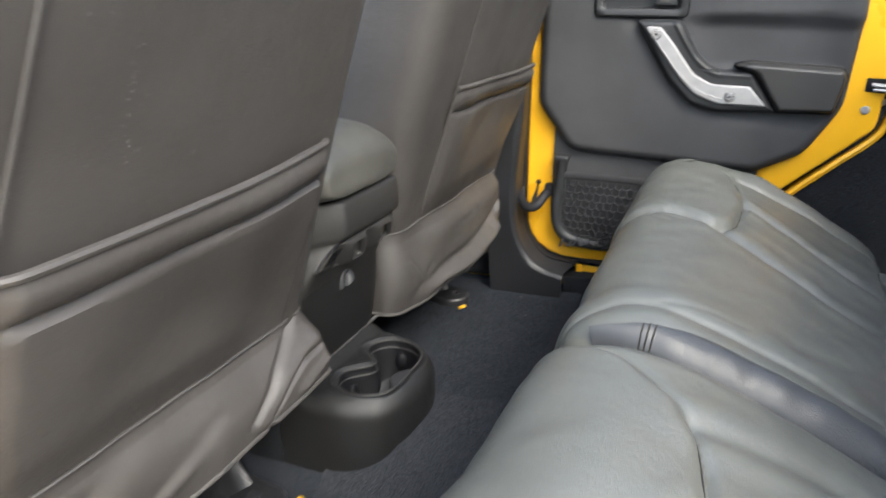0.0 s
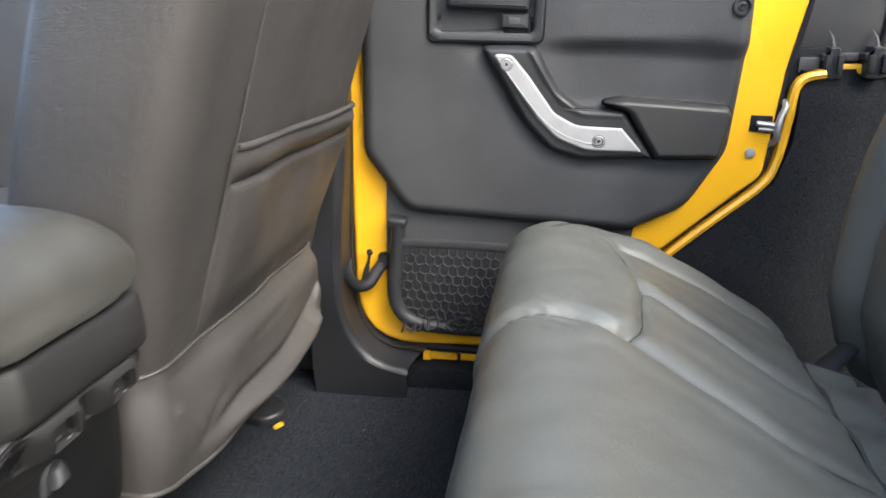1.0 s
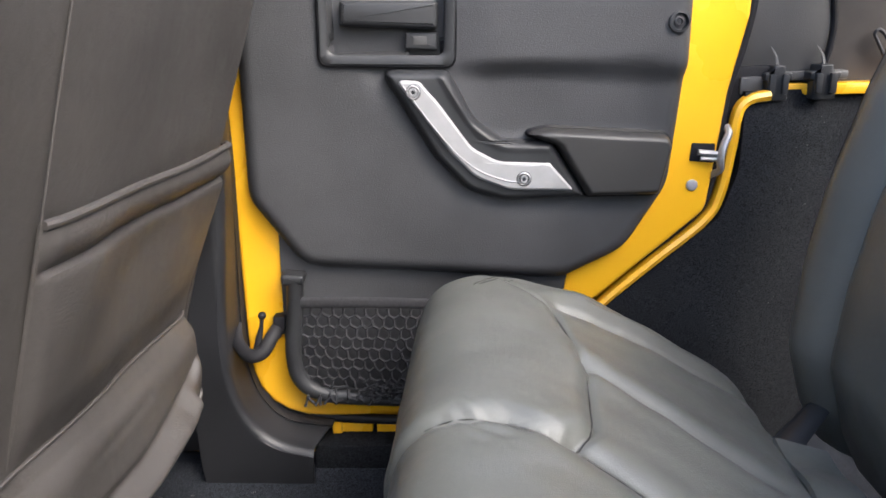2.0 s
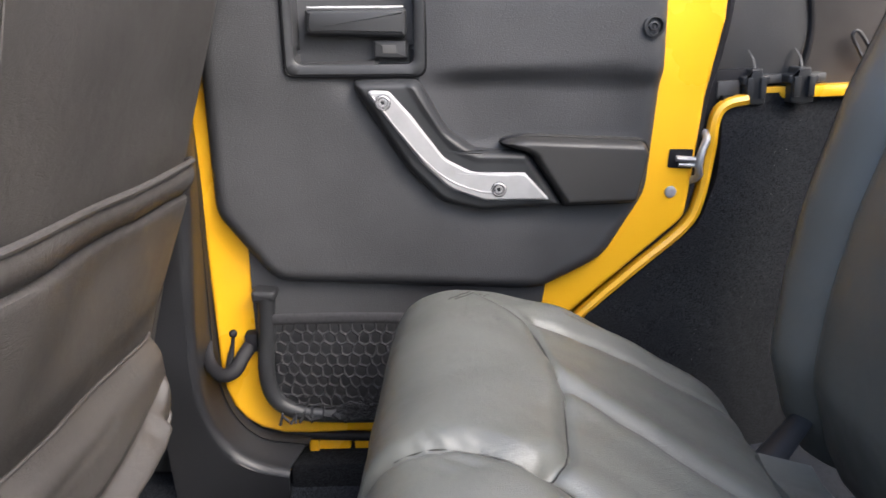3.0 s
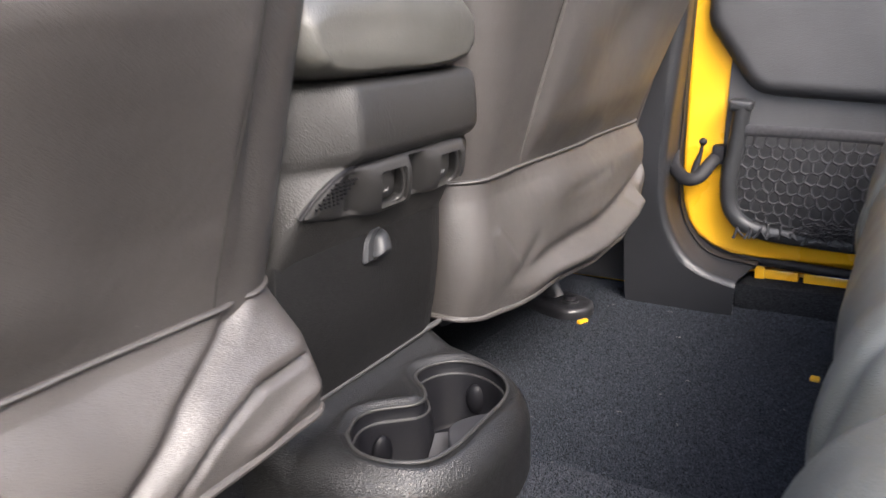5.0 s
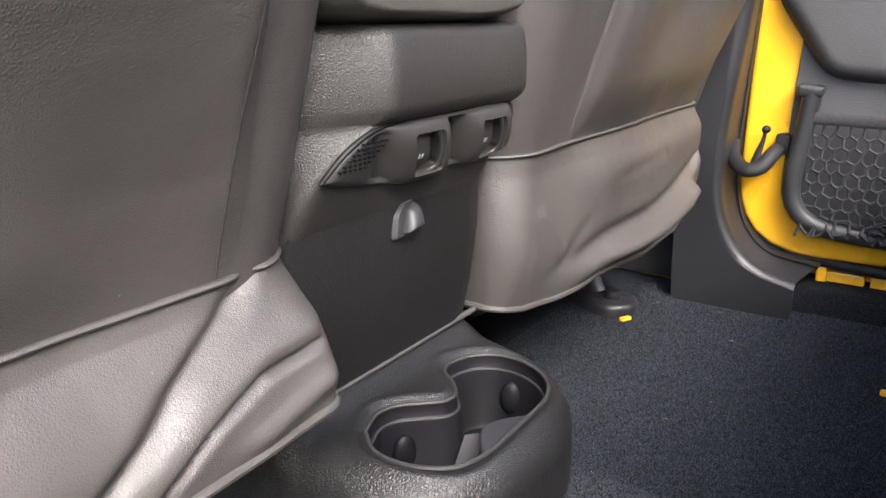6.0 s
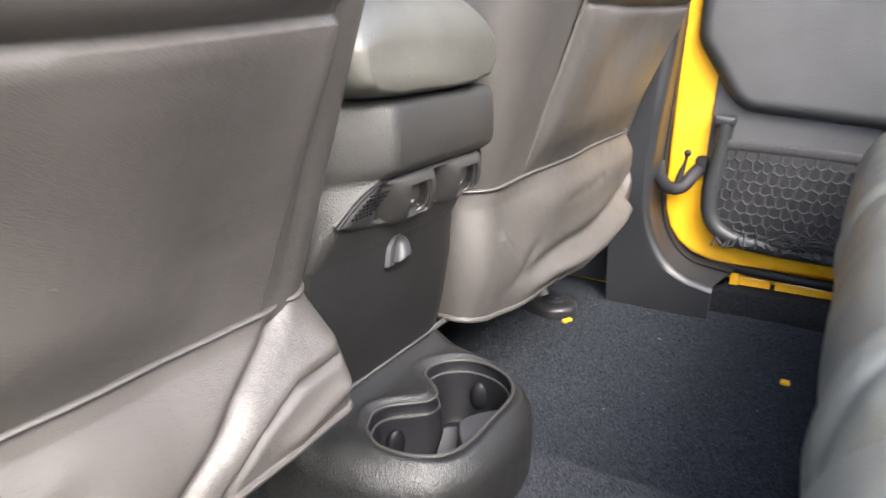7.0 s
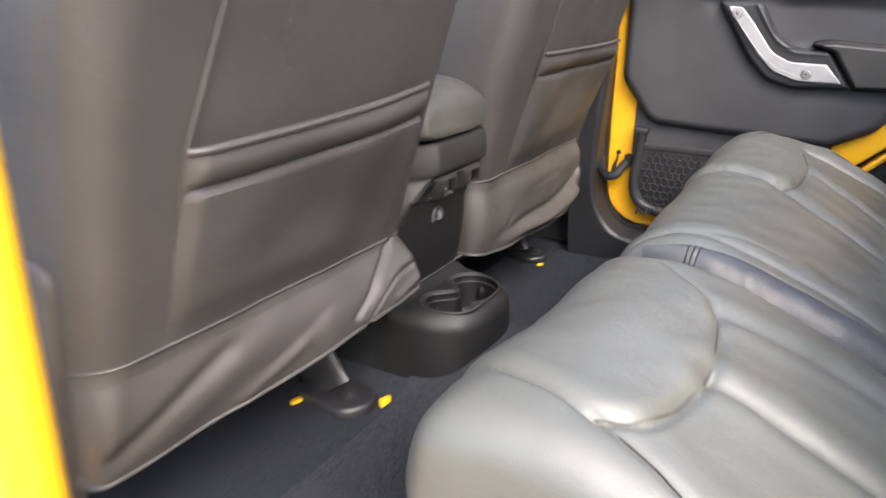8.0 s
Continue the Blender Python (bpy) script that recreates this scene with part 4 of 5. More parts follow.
    part("seam_roll", tube([(S[-1, j, 0] + 0.0016, S[-1, j, 1], S[-1, j, 2] + 0.001) for j in range(0, 210, 2)], 0.0026, sides=10, flat=0.75), VINYL, skirt)
    # cushion and dark frame under it
    cush = []
    for x in np.linspace(-1.02, -0.55, 14):
        e = math.sqrt(max(0.05, 1 - ((x + 0.785) / 0.26) ** 4))
        cush.append([(x, cy + 0.265 * e * math.copysign(abs(math.cos(a)) ** 0.5, math.cos(a)), 0.33 + 0.085 * e * math.copysign(abs(math.sin(a)) ** 0.6, math.sin(a))) for a in (2 * math.pi * k / 28 for k in range(28))])
    part("cushion", loft(cush), VINYL, seat, "vinyl seat cushion")
    flank = Frame((0, cy - half - 0.004, 0), (1, 0, 0), (0, 0, 1))
    part("side_shield", plate(flank, rounded([(-1.0, 0.10, 0.03), (-0.535, 0.10, 0.02), (-0.462, 0.405, 0.03), (-0.60, 0.415, 0.04), (-1.0, 0.37, 0.05)]), -0.02, 0.012, 0.008), TAUPE, seat, "brown grey plastic side shield of the seat")
    part("seat_frame", block((-0.98, cy - 0.21, 0.11), (-0.53, cy + 0.21, 0.24), 0.02), SMOOTH_BLACK, seat, "black seat frame")
    return seat


driver_seat = front_seat(-0.41, "brown grey vinyl driver seat with slack map pocket", (-0.598, -0.190), (0.500, 0.521, 0.004),
           [(0.0, 0.146, -0.490), (0.25, 0.152, -0.478), (0.45, 0.166, -0.452), (0.6, 0.180, -0.435), (1.0, 0.197, -0.424)], (0.287, 0.285),
           [((0.965, 0.215), (0.895, 0.205), (0.835, 0.160), (0.785, 0.095), (0.745, 0.03), 0.0040, 0.026), ((0.962, 0.165), (0.890, 0.160), (0.822, 0.112), (0.768, 0.045), (0.735, -0.02), -0.0065, 0.011),
            ((0.915, 0.35), (0.875, 0.285), (0.80, 0.205), (0.765, 0.150), (0.70, 0.07), -0.0070, 0.015), ((0.96, 0.08), (0.88, 0.04), 0.005, 0.03), ((0.42, 0.24), (0.22, 0.10), (0.02, -0.04), 0.0035, 0.055), ((0.30, 0.24), (0.16, 0.16), (0.04, 0.08), -0.006, 0.03), ((0.50, 0.12), (0.36, 0.03), 0.005, 0.03), ((0.60, 0.20), (0.42, 0.10), -0.003, 0.03)], 1.3, slant=0.20, welt=0.0028)
front_seat(0.378, "brown grey vinyl passenger seat with slack map pocket", (0.208, 0.612), (0.530, 0.532, 0.003),
           [(0.0, 0.164, -0.468), (0.06, 0.158, -0.455), (0.16, 0.152, -0.450), (0.31, 0.153, -0.440), (0.54, 0.145, -0.430), (0.80, 0.150, -0.430), (0.92, 0.170, -0.430), (1.0, 0.205, -0.43)], (0.304, 0.308),
           [((0.12, 0.010), (0.30, 0.045), (0.50, 0.062), (0.74, 0.084), (0.86, 0.090), 0.018, 0.030), ((0.05, 0.060), (0.19, 0.082), (0.49, 0.112), (0.76, 0.148), (0.95, 0.156), -0.010, 0.024), ((0.05, 0.27), (0.50, 0.27), (0.95, 0.285), 0.010, 0.060), ((0.16, -0.01), (0.50, -0.005), (0.92, 0.02), -0.006, 0.028), ((0.155, 0.105), (0.120, 0.165), (0.085, 0.215), 0.0035, 0.016), ((0.24, 0.150), (0.17, 0.095), -0.0035, 0.022), ((0.30, 0.235), (0.62, 0.255), -0.002, 0.016)], 5.1, 0.065)


def scuffs():
    """Pale scratches worn into the upper back of the driver seat."""
    rnd, bm = random.Random(8), bmesh.new()
    for k in range(26):
        if k < 17:
            y, z = -0.481 + rnd.gauss(0, 0.0025), 0.645 - 0.085 * k / 16 + rnd.uniform(-0.004, 0.004)
        else:
            y, z = rnd.uniform(-0.53, -0.40), rnd.uniform(0.55, 0.67)
        reach, lean = rnd.uniform(0.0006, 0.0016), rnd.uniform(-0.5, 0.5)
        line = [(back_x(z + q) + 0.004 * math.sin((z + q) * 9) + 0.0003, y + lean * q, z + q) for q in (-reach, 0.0, reach)]
        tube(line, rnd.uniform(0.00014, 0.00032), sides=5, bm=bm)
    return bm


tagged(part("scuffs", scuffs(), THREAD, driver_seat, "pale scuff marks in the vinyl"), "pale scuff marks in the vinyl", kind="stuff")


def seat_foot(cx, cy, turn, size=1.0, yellow=(), leg=1.0):
    """Moulded bracket bolted to the floor."""
    ob = thing("seat_bracket", (cx, cy, 0), "dark steel seat bracket bolted to the carpet, yellow paint beside", "seat bracket")
    fr = Frame((cx, cy, 0.0), (math.cos(turn), math.sin(turn), 0), (-math.sin(turn), math.cos(turn), 0))
    k = size
    part("foot", plate(fr, rounded([(-0.08 * k, -0.042 * k, 0.01), (0.045 * k, -0.045 * k, 0.045), (0.07 * k, 0.0, 0.04), (0.045 * k, 0.045 * k, 0.045), (-0.08 * k, 0.042 * k, 0.01)]), 0.0, 0.018, 0.008, steps=4), BRACKET, ob)
    part("bolt", turned(fr, 0.02 * k, 0.0, [(0.014, 0.018), (0.014, 0.021), (0.009, 0.0215), (0.009, 0.028), (0.006, 0.029)]), BRACKET, ob)
    part("leg", tube([fr(-0.03 * k, 0, 0.01), fr(-0.07 * k, 0, 0.07), fr(-0.115 * k, 0, 0.15)], [0.030 * k * leg, 0.026 * k * leg, 0.026 * k * leg], sides=14, flat=0.5 / leg, up=(0, 1, 0)), BRACKET, ob)
    for u, v, top in yellow:
        part("paint_patch", plate(fr, rounded([(u - 0.006 * k, v - 0.010 * k, 0.003), (u + 0.004 * k, v - 0.012 * k, 0.003), (u + 0.006 * k, v + 0.010 * k, 0.003), (u - 0.004 * k, v + 0.011 * k, 0.003)]), 0.0, top, 0.001), PAINT, ob, "patch of yellow paint")
    return ob


seat_foot(-0.535, -0.222, radians(-10), yellow=((0.067, 0.034, 0.014), (-0.055, -0.050, 0.006)), leg=1.7)
seat_foot(-0.550, 0.560, radians(-20), 0.85, yellow=((0.062, -0.020, 0.005),))
patch = link(block((-0.172, 0.462, 0.0), (-0.160, 0.476, 0.005), 0.003), "paint_chip", PAINT)
tagged(patch, "bare yellow paint showing through a gap in the carpet", "paint chip")

# ---- centre console ----
CY = -0.027
console = thing("centre_console", (-0.6, CY, 0.03), "black grained centre console with rear cup holders", "console")


def console_ring(x, z, corner, left_x, half, depth=0.45):
    """Plan of the console at one height: a box whose left rear corner is a broad flat facet."""
    left = CY - half
    lx = min(left_x, x - 0.004)
    plan = rounded([(x - depth, left), (lx, left, 0.012), (x, corner, 0.018), (x, CY + half, 0.022), (x - depth, CY + half)], n=8)
    return [(px, py, z) for px, py in plan]


up = []
for z, x, corner, lx, half in ((0.285, -0.468, -0.138, -0.494, 0.1145), (0.300, -0.459, -0.136, -0.489, 0.115), (0.315, -0.4525, -0.131, -0.484, 0.1155), (0.330, -0.4457, -0.122, -0.480, 0.116), (0.345, -0.439, -0.108, -0.477, 0.116), (0.353, -0.4355, -0.095, -0.475, 0.116), (0.3575, -0.433, -0.087, -0.472, 0.116), (0.3605, -0.4275, -0.084, -0.473, 0.116),
                               (0.3645, -0.4225, -0.083, -0.474, 0.116), (0.370, -0.4200, -0.083, -0.474, 0.116), (0.390, -0.4195, -0.083, -0.474, 0.116), (0.4085, -0.4215, -0.083, -0.475, 0.116), (0.4135, -0.4235, -0.083, -0.476, 0.115), (0.4165, -0.428, -0.083, -0.478, 0.112), (0.418, -0.440, -0.080, -0.484, 0.106)):
    up.append(console_ring(x, z, corner, lx, half))
part("upper_body", loft(up), BIN, console, "grained bin of the console, black made paler for the light on it")
rear = []
for z, x in ((0.02, -0.497), (0.12, -0.492), (0.15, -0.486), (0.20, -0.474), (0.25, -0.466), (0.305, -0.463)):
    rear.append([(x - 0.40, CY - 0.115, z), (x - 0.02, CY - 0.115, z), (x - 0.004, CY - 0.108, z), (x, CY - 0.09, z), (x, CY, z), (x, CY + 0.09, z), (x - 0.004, CY + 0.108, z), (x - 0.02, CY + 0.115, z), (x - 0.40, CY + 0.115, z)])
part("rear_panel", loft(rear), CONSOLE, console, "black grained rear panel")

lid = []
for k_ in range(41):
    q = -math.cos(math.pi * k_ / 40)
    x = -0.608 + 0.192 * q
    e = max((1 - abs(q) ** 5) ** 0.5, 0.02) if abs(q) < 1 else 0.02
    zc, hw = 0.452, 0.118
    ring = []
    for k in range(44):
        a = 2 * math.pi * k / 44
        c, s_ = math.cos(a), math.sin(a)
        up_h = (0.060 if s_ > 0 else 0.038)
        y = CY + hw * (0.80 + 0.20 * e) * math.copysign(abs(c) ** 0.62, c)
        low = 0.72 + 0.28 * e
        z = zc + (e * 0.92 + 0.08 if s_ > 0 else low) * up_h * math.copysign(abs(s_) ** (0.85 if s_ > 0 else 0.45), s_)
        pucker = 0.0022 * math.exp(-((z - 0.433) / 0.012) ** 2) * math.sin(y * 260 + 3 * wobble(y, 0, 0, 30)) if x > -0.46 else 0.0
        ring.append((x + pucker, y, z))
    lid.append(ring)
# Solid black block put between bin and lid as the shade there.
part("lid_gap_shade", block((-0.80, CY - 0.050, 0.400), (-0.440, CY + 0.092, 0.436), 0.006), LINER_SHADE, console, "black block standing in for the shade under the lid")
part("armrest_lid", loft(lid), LID, console, "padded grey leather armrest lid")

# rear air outlets under the bin
vent = thing("rear_vent", (-0.44, CY, 0.33), "black rear air outlets with two thumb switches", "air vent")
fv = Frame((-0.437, CY, 0.336), (0, 1, 0), (0.45, 0, 1))
leaf = smooth_line([(-0.098, -0.012), (-0.079, 0.009), (-0.050, 0.0205), (0.010, 0.022), (0.086, 0.023), (0.108, 0.010), (0.106, -0.012), (0.072, -0.021), (0.030, -0.025), (-0.023, -0.0255), (-0.078, -0.018), (-0.098, -0.012)], 5)[:-1]
leaf = [tuple(p) for p in leaf]


def outlet_window(u, v, c):
    """How far a place lies inside the slanted window of one outlet, positive inside."""
    side = np.abs(u + 0.38 * v - c + 0.0028) - 0.0163
    tall = np.abs(v + 0.0005) - 0.0165
    return -np.hypot(np.maximum(side + 0.003, 0), np.maximum(tall + 0.003, 0)) - np.minimum(np.maximum(side + 0.003, tall + 0.003), 0) + 0.003


def leaf_height(u, v, d):
    swell = 0.0042 * np.sqrt(np.clip(1 - (1 - np.clip(d / 0.012, 0, 1)) ** 2, 0, 1))
    h = swell - 0.0045
    barrel = np.sqrt(np.clip(1 - ((v + 0.002) / 0.0265) ** 2, 0, 1))
    for c in (-0.006, 0.075):
        ss = u + 0.38 * v - c
        h = h - 0.0055 * np.exp(-((ss + 0.047) / 0.009) ** 2) * sstep(0.0, 0.006, d)
        h = h + 0.0085 * barrel * sstep(-0.046, -0.020, ss) * sstep(0.0255, 0.0195, ss)
    for c in (-0.006, 0.075):
        h = np.where(outlet_window(u, v, c) > 0, -0.012, h)
    return h


part("vent_face", relief(fv, leaf, leaf_height, -0.022, step=0.0009, cols=330), VENT, vent, "dark grey leaf shaped outlet panel")
for c in (-0.006, 0.075):
    wheel = rounded([(c - 0.0225, 0.0118, 0.002), (c - 0.0050, 0.0118, 0.003), (c + 0.0045, -0.0125, 0.004), (c - 0.0135, -0.0130, 0.002)])
    w_ = part("thumb_wheel", relief(fv, wheel, lambda uu, vv, d: -0.0035 + 0.0070 * np.sqrt(np.clip(1 - (vv / 0.0165) ** 2, 0, 1)), -0.012, step=0.0012, cols=24), VENT, vent, "grey thumb wheel of the outlet")
    for du in (-0.0016, 0.0016):
        part("wheel_mark", plate(Frame(fv(c - 0.0085 + du, -0.003, 0.0031), (0, 1, 0), (0.45, 0, 1)), [(-0.0006, -0.0018), (0.0006, -0.0018), (0.0006, 0.0018), (-0.0006, 0.0018)], 0, 0.0008, 0.0002), ALU, w_, "pale mark on the wheel")
    lip = smooth_line([(c + 0.0045, 0.0150, 0.0020), (c + 0.0100, 0.0060, 0.0038), (c + 0.0145, -0.0050, 0.0046), (c + 0.0150, -0.0130, 0.0038), (c + 0.0110, -0.0180, 0.0020), (c + 0.0010, -0.0198, 0.0005)], 5)
    part("outlet_lip", tube([fv(*q) for q in lip], 0.0016, sides=8), VENT, vent, "curved lip of the outlet window")
# Black tube along the leaf's edge, the gap's shade put into colour.
part("leaf_gap_shade", tube([fv(u, v, -0.0052) for u, v in leaf[-4:] + leaf[:27]], 0.0020, sides=8), LINER_SHADE, vent)
# Small black blocks, painted as the shaded holes of the grille.
for i in range(6):
    for j in range(6):
        c = fv(-0.0655 + (i - 2) * 0.0044 - 0.0030 * j, 0.013 - j * 0.0034, -0.0004)
        e = Vector((0.0010, 0.0008, 0.0007))
        part("grille_hole_shade", block(c - e, c + e, 0.0), LINER_SHADE, vent)
part("lower_tab", block((-0.462, CY - 0.101, 0.318), (-0.455, CY - 0.075, 0.322), 0.0012), VENT, vent)

hook = thing("bag_hook", (-0.462, CY, 0.285), "small dark plastic hook on the console back", "hook")
fh = Frame((-0.464, CY + 0.006, 0.282), (0, 1, 0), (-0.05, 0, 1))
part("hook_base", relief(fh, rounded([(-0.021, -0.015, 0.003), (0.004, -0.015, 0.003), (0.006, 0.008, 0.010), (0.003, 0.014, 0.006), (-0.008, 0.013, 0.008), (-0.017, 0.004, 0.010)]), lambda u, v, d: 0.0035 * sstep(0.0, 0.002, d), -0.004, step=0.0010, cols=40), SMOOTH_BLACK, hook)
tongue = rounded([(-0.013, -0.011, 0.002), (0.007, -0.011, 0.003), (0.009, 0.005, 0.006), (0.004, 0.011, 0.006), (-0.006, 0.007, 0.008)])
part("hook_tongue", relief(fh, tongue, lambda u, v, d: 0.003 + 0.010 * np.sqrt(np.clip(1 - (1 - np.clip(d / 0.007, 0, 1)) ** 2, 0, 1)) * (0.55 + 0.45 * sstep(0.012, -0.008, v)), 0.0, step=0.0010, cols=40), SMOOTH_BLACK, hook)


def cup_base():
    """Moulded base: a rounded block with two joined cup wells sunk into it."""
    base = thing("cup_holder", (-0.42, CY, 0.03), "black moulded rear cup holder base with two wells", "cup holder")
    fr = Frame((0, 0, 0), (1, 0, 0), (0, 1, 0))
    edge_line = smooth_line([(-0.515, 0.104), (-0.470, 0.098), (-0.422, 0.085), (-0.384, 0.066), (-0.354, 0.036), (-0.339, -0.004), (-0.336, -0.050), (-0.344, -0.093), (-0.366, -0.128), (-0.405, -0.147), (-0.450, -0.151), (-0.515, -0.150)], 5)
    plan = [(y, x) for x, y in edge_line]
    fy = Frame((0, 0, 0), (0, 1, 0), (1, 0, 0))
    fy.w = Vector((0, 0, 1))
    behind = [(-0.446, -0.100), (-0.455, -0.078), (-0.451, -0.060), (-0.436, -0.045), (-0.425, -0.034), (-0.424, -0.022), (-0.435, -0.008), (-0.453, 0.006), (-0.458, 0.022), (-0.450, 0.043), (-0.430, 0.056)]
    ahead = [(-0.403, 0.054), (-0.378, 0.038), (-0.364, 0.010), (-0.362, -0.035), (-0.362, -0.075), (-0.371, -0.101), (-0.396, -0.115), (-0.424, -0.115)]
    rim_line = [tuple(p) for p in smooth_line(behind + ahead + behind[:1], 5)[:-1]]
    mouth = [(y, x) for x, y in rim_line]

    def h(u, v, d):
        top = 0.150 + 0.013 * sstep(-0.460, -0.500, v)
        round_ = np.sqrt(np.clip(1 - (1 - np.clip(d / 0.030, 0, 1)) ** 2, 0, 1))
        z = top - 0.032 * (1 - round_)
        w = signed(mouth, u, v)
        return z - 0.0035 * sstep(-0.0075, 0.0, w) + 0.0010 * np.exp(-((w + 0.0095) / 0.003) ** 2)
    bm = relief(fy, plan, h, 0.0, step=0.0014, cols=200)
    mid = [f.calc_center_median() for f in bm.faces]
    depth = signed(mouth, np.array([c.y for c in mid]), np.array([c.x for c in mid]))
    bmesh.ops.delete(bm, geom=[f for f, c, w in zip(list(bm.faces), mid, depth) if w > 0.0003 and c.z > 0.12], context="FACES")
    part("base", bm, CONSOLE, base, "black grained cup holder moulding")

    def inside(d, z):
        """The mouth drawn in by d, at height z."""
        ring, m = [], len(rim_line)
        for k in range(m):
            (ax, ay), (bx, by) = rim_line[k - 1], rim_line[(k + 1) % m]
            n = Vector((ay - by, bx - ax)).normalized()
            ring.append((rim_line[k][0] - n.x * d, rim_line[k][1] - n.y * d, z))
        return ring
    turn_in = 1 if sum(a[0] * b[1] - b[0] * a[1] for a, b in zip(rim_line, rim_line[1:])) < 0 else -1
    cx, cy = -0.405, -0.030
    small = [(cx + (x - cx) * 0.3, cy + (y - cy) * 0.3, 0.0820) for x, y in rim_line]
    part("well_liner", loft([small, inside(turn_in * 0.010, 0.0825), inside(turn_in * 0.0075, 0.086), inside(turn_in * 0.0042, 0.1325), inside(turn_in * 0.0036, 0.1345), inside(turn_in * 0.0012, 0.1350), inside(turn_in * 0.0004, 0.1360), inside(0.0, 0.1470)], open_top=True), LINER_SHADE, base, "smooth black cup wells")
    # Paler tubes paint the highlights along the rim and ledge of the wells.
    for d, z, r in ((0.0, 0.1468, 0.0016), (turn_in * 0.0026, 0.1350, 0.0011)):
        rim = inside(d, z)
        part("well_rim_highlight", tube(rim + rim[:1], r, sides=8), VENT, base)
    shelf = smooth_line([(-0.368, 0.022), (-0.3645, -0.010), (-0.3640, -0.045), (-0.367, -0.070), (-0.381, -0.052), (-0.394, -0.034), (-0.399, -0.021), (-0.395, -0.007), (-0.382, 0.010), (-0.368, 0.022)], 5)[:-1]
    part("well_shelf", plate(fr, [tuple(p) for p in shelf], 0.083, 0.128, 0.002), DULL, base, "shelf between the two wells")
    for x, y, turn in ((-0.417, 0.0505, 0.25), (-0.441, -0.064, 1.2)):
        bmn = bmesh.new()
        bmesh.ops.create_uvsphere(bmn, u_segments=16, v_segments=12, radius=0.011)
        bmesh.ops.scale(bmn, verts=bmn.verts, vec=(0.85, 0.5, 1.35))
        bmesh.ops.rotate(bmn, verts=bmn.verts, matrix=Matrix.Rotation(turn, 3, "Z"))
        bmesh.ops.translate(bmn, verts=bmn.verts, vec=(x, y, 0.113))
        part("grip_tab", bmn, LINER_SHADE, base, "rubber grip tab in the well")
    R = np.zeros((6, 8, 3))
    for i in range(6):
        for j in range(8):
            k, q = i / 5, j / 7
            R[i, j] = (-0.414 + 0.012 * q + 0.004 * k, -0.024 + 0.010 * q - 0.034 * k, 0.117 - 0.033 * k)
    part("divider", slab(R, normals(R), 0.003), DULL, base, "slanted divider between the wells")
    return base


cup_base()
part("side_cover", block((-0.78, CY - 0.123, 0.0), (-0.505, CY - 0.108, 0.150), 0.006), ARCH, console, "black carpeted side of the console")
# Grey tube on the black ledge, its bright highlight put into colour.
part("panel_edge_highlight", tube([(-0.4845, y, 0.1625 + 0.0015 * math.sin(y * 9)) for y in np.linspace(CY - 0.12, CY + 0.124, 20)], 0.0028, sides=8), PLASTIC_GREY, console)

# ---- rear bench ----
PROFILE = smooth_line([(-0.085, 0.06), (-0.105, 0.13), (-0.119, 0.20), (-0.121, 0.255), (-0.106, 0.303), (-0.075, 0.328), (-0.030, 0.336), (0.030, 0.325), (0.120, 0.290), (0.210, 0.245), (0.275, 0.212), (0.300, 0.185), (0.305, 0.12), (0.300, 0.06)], 9)


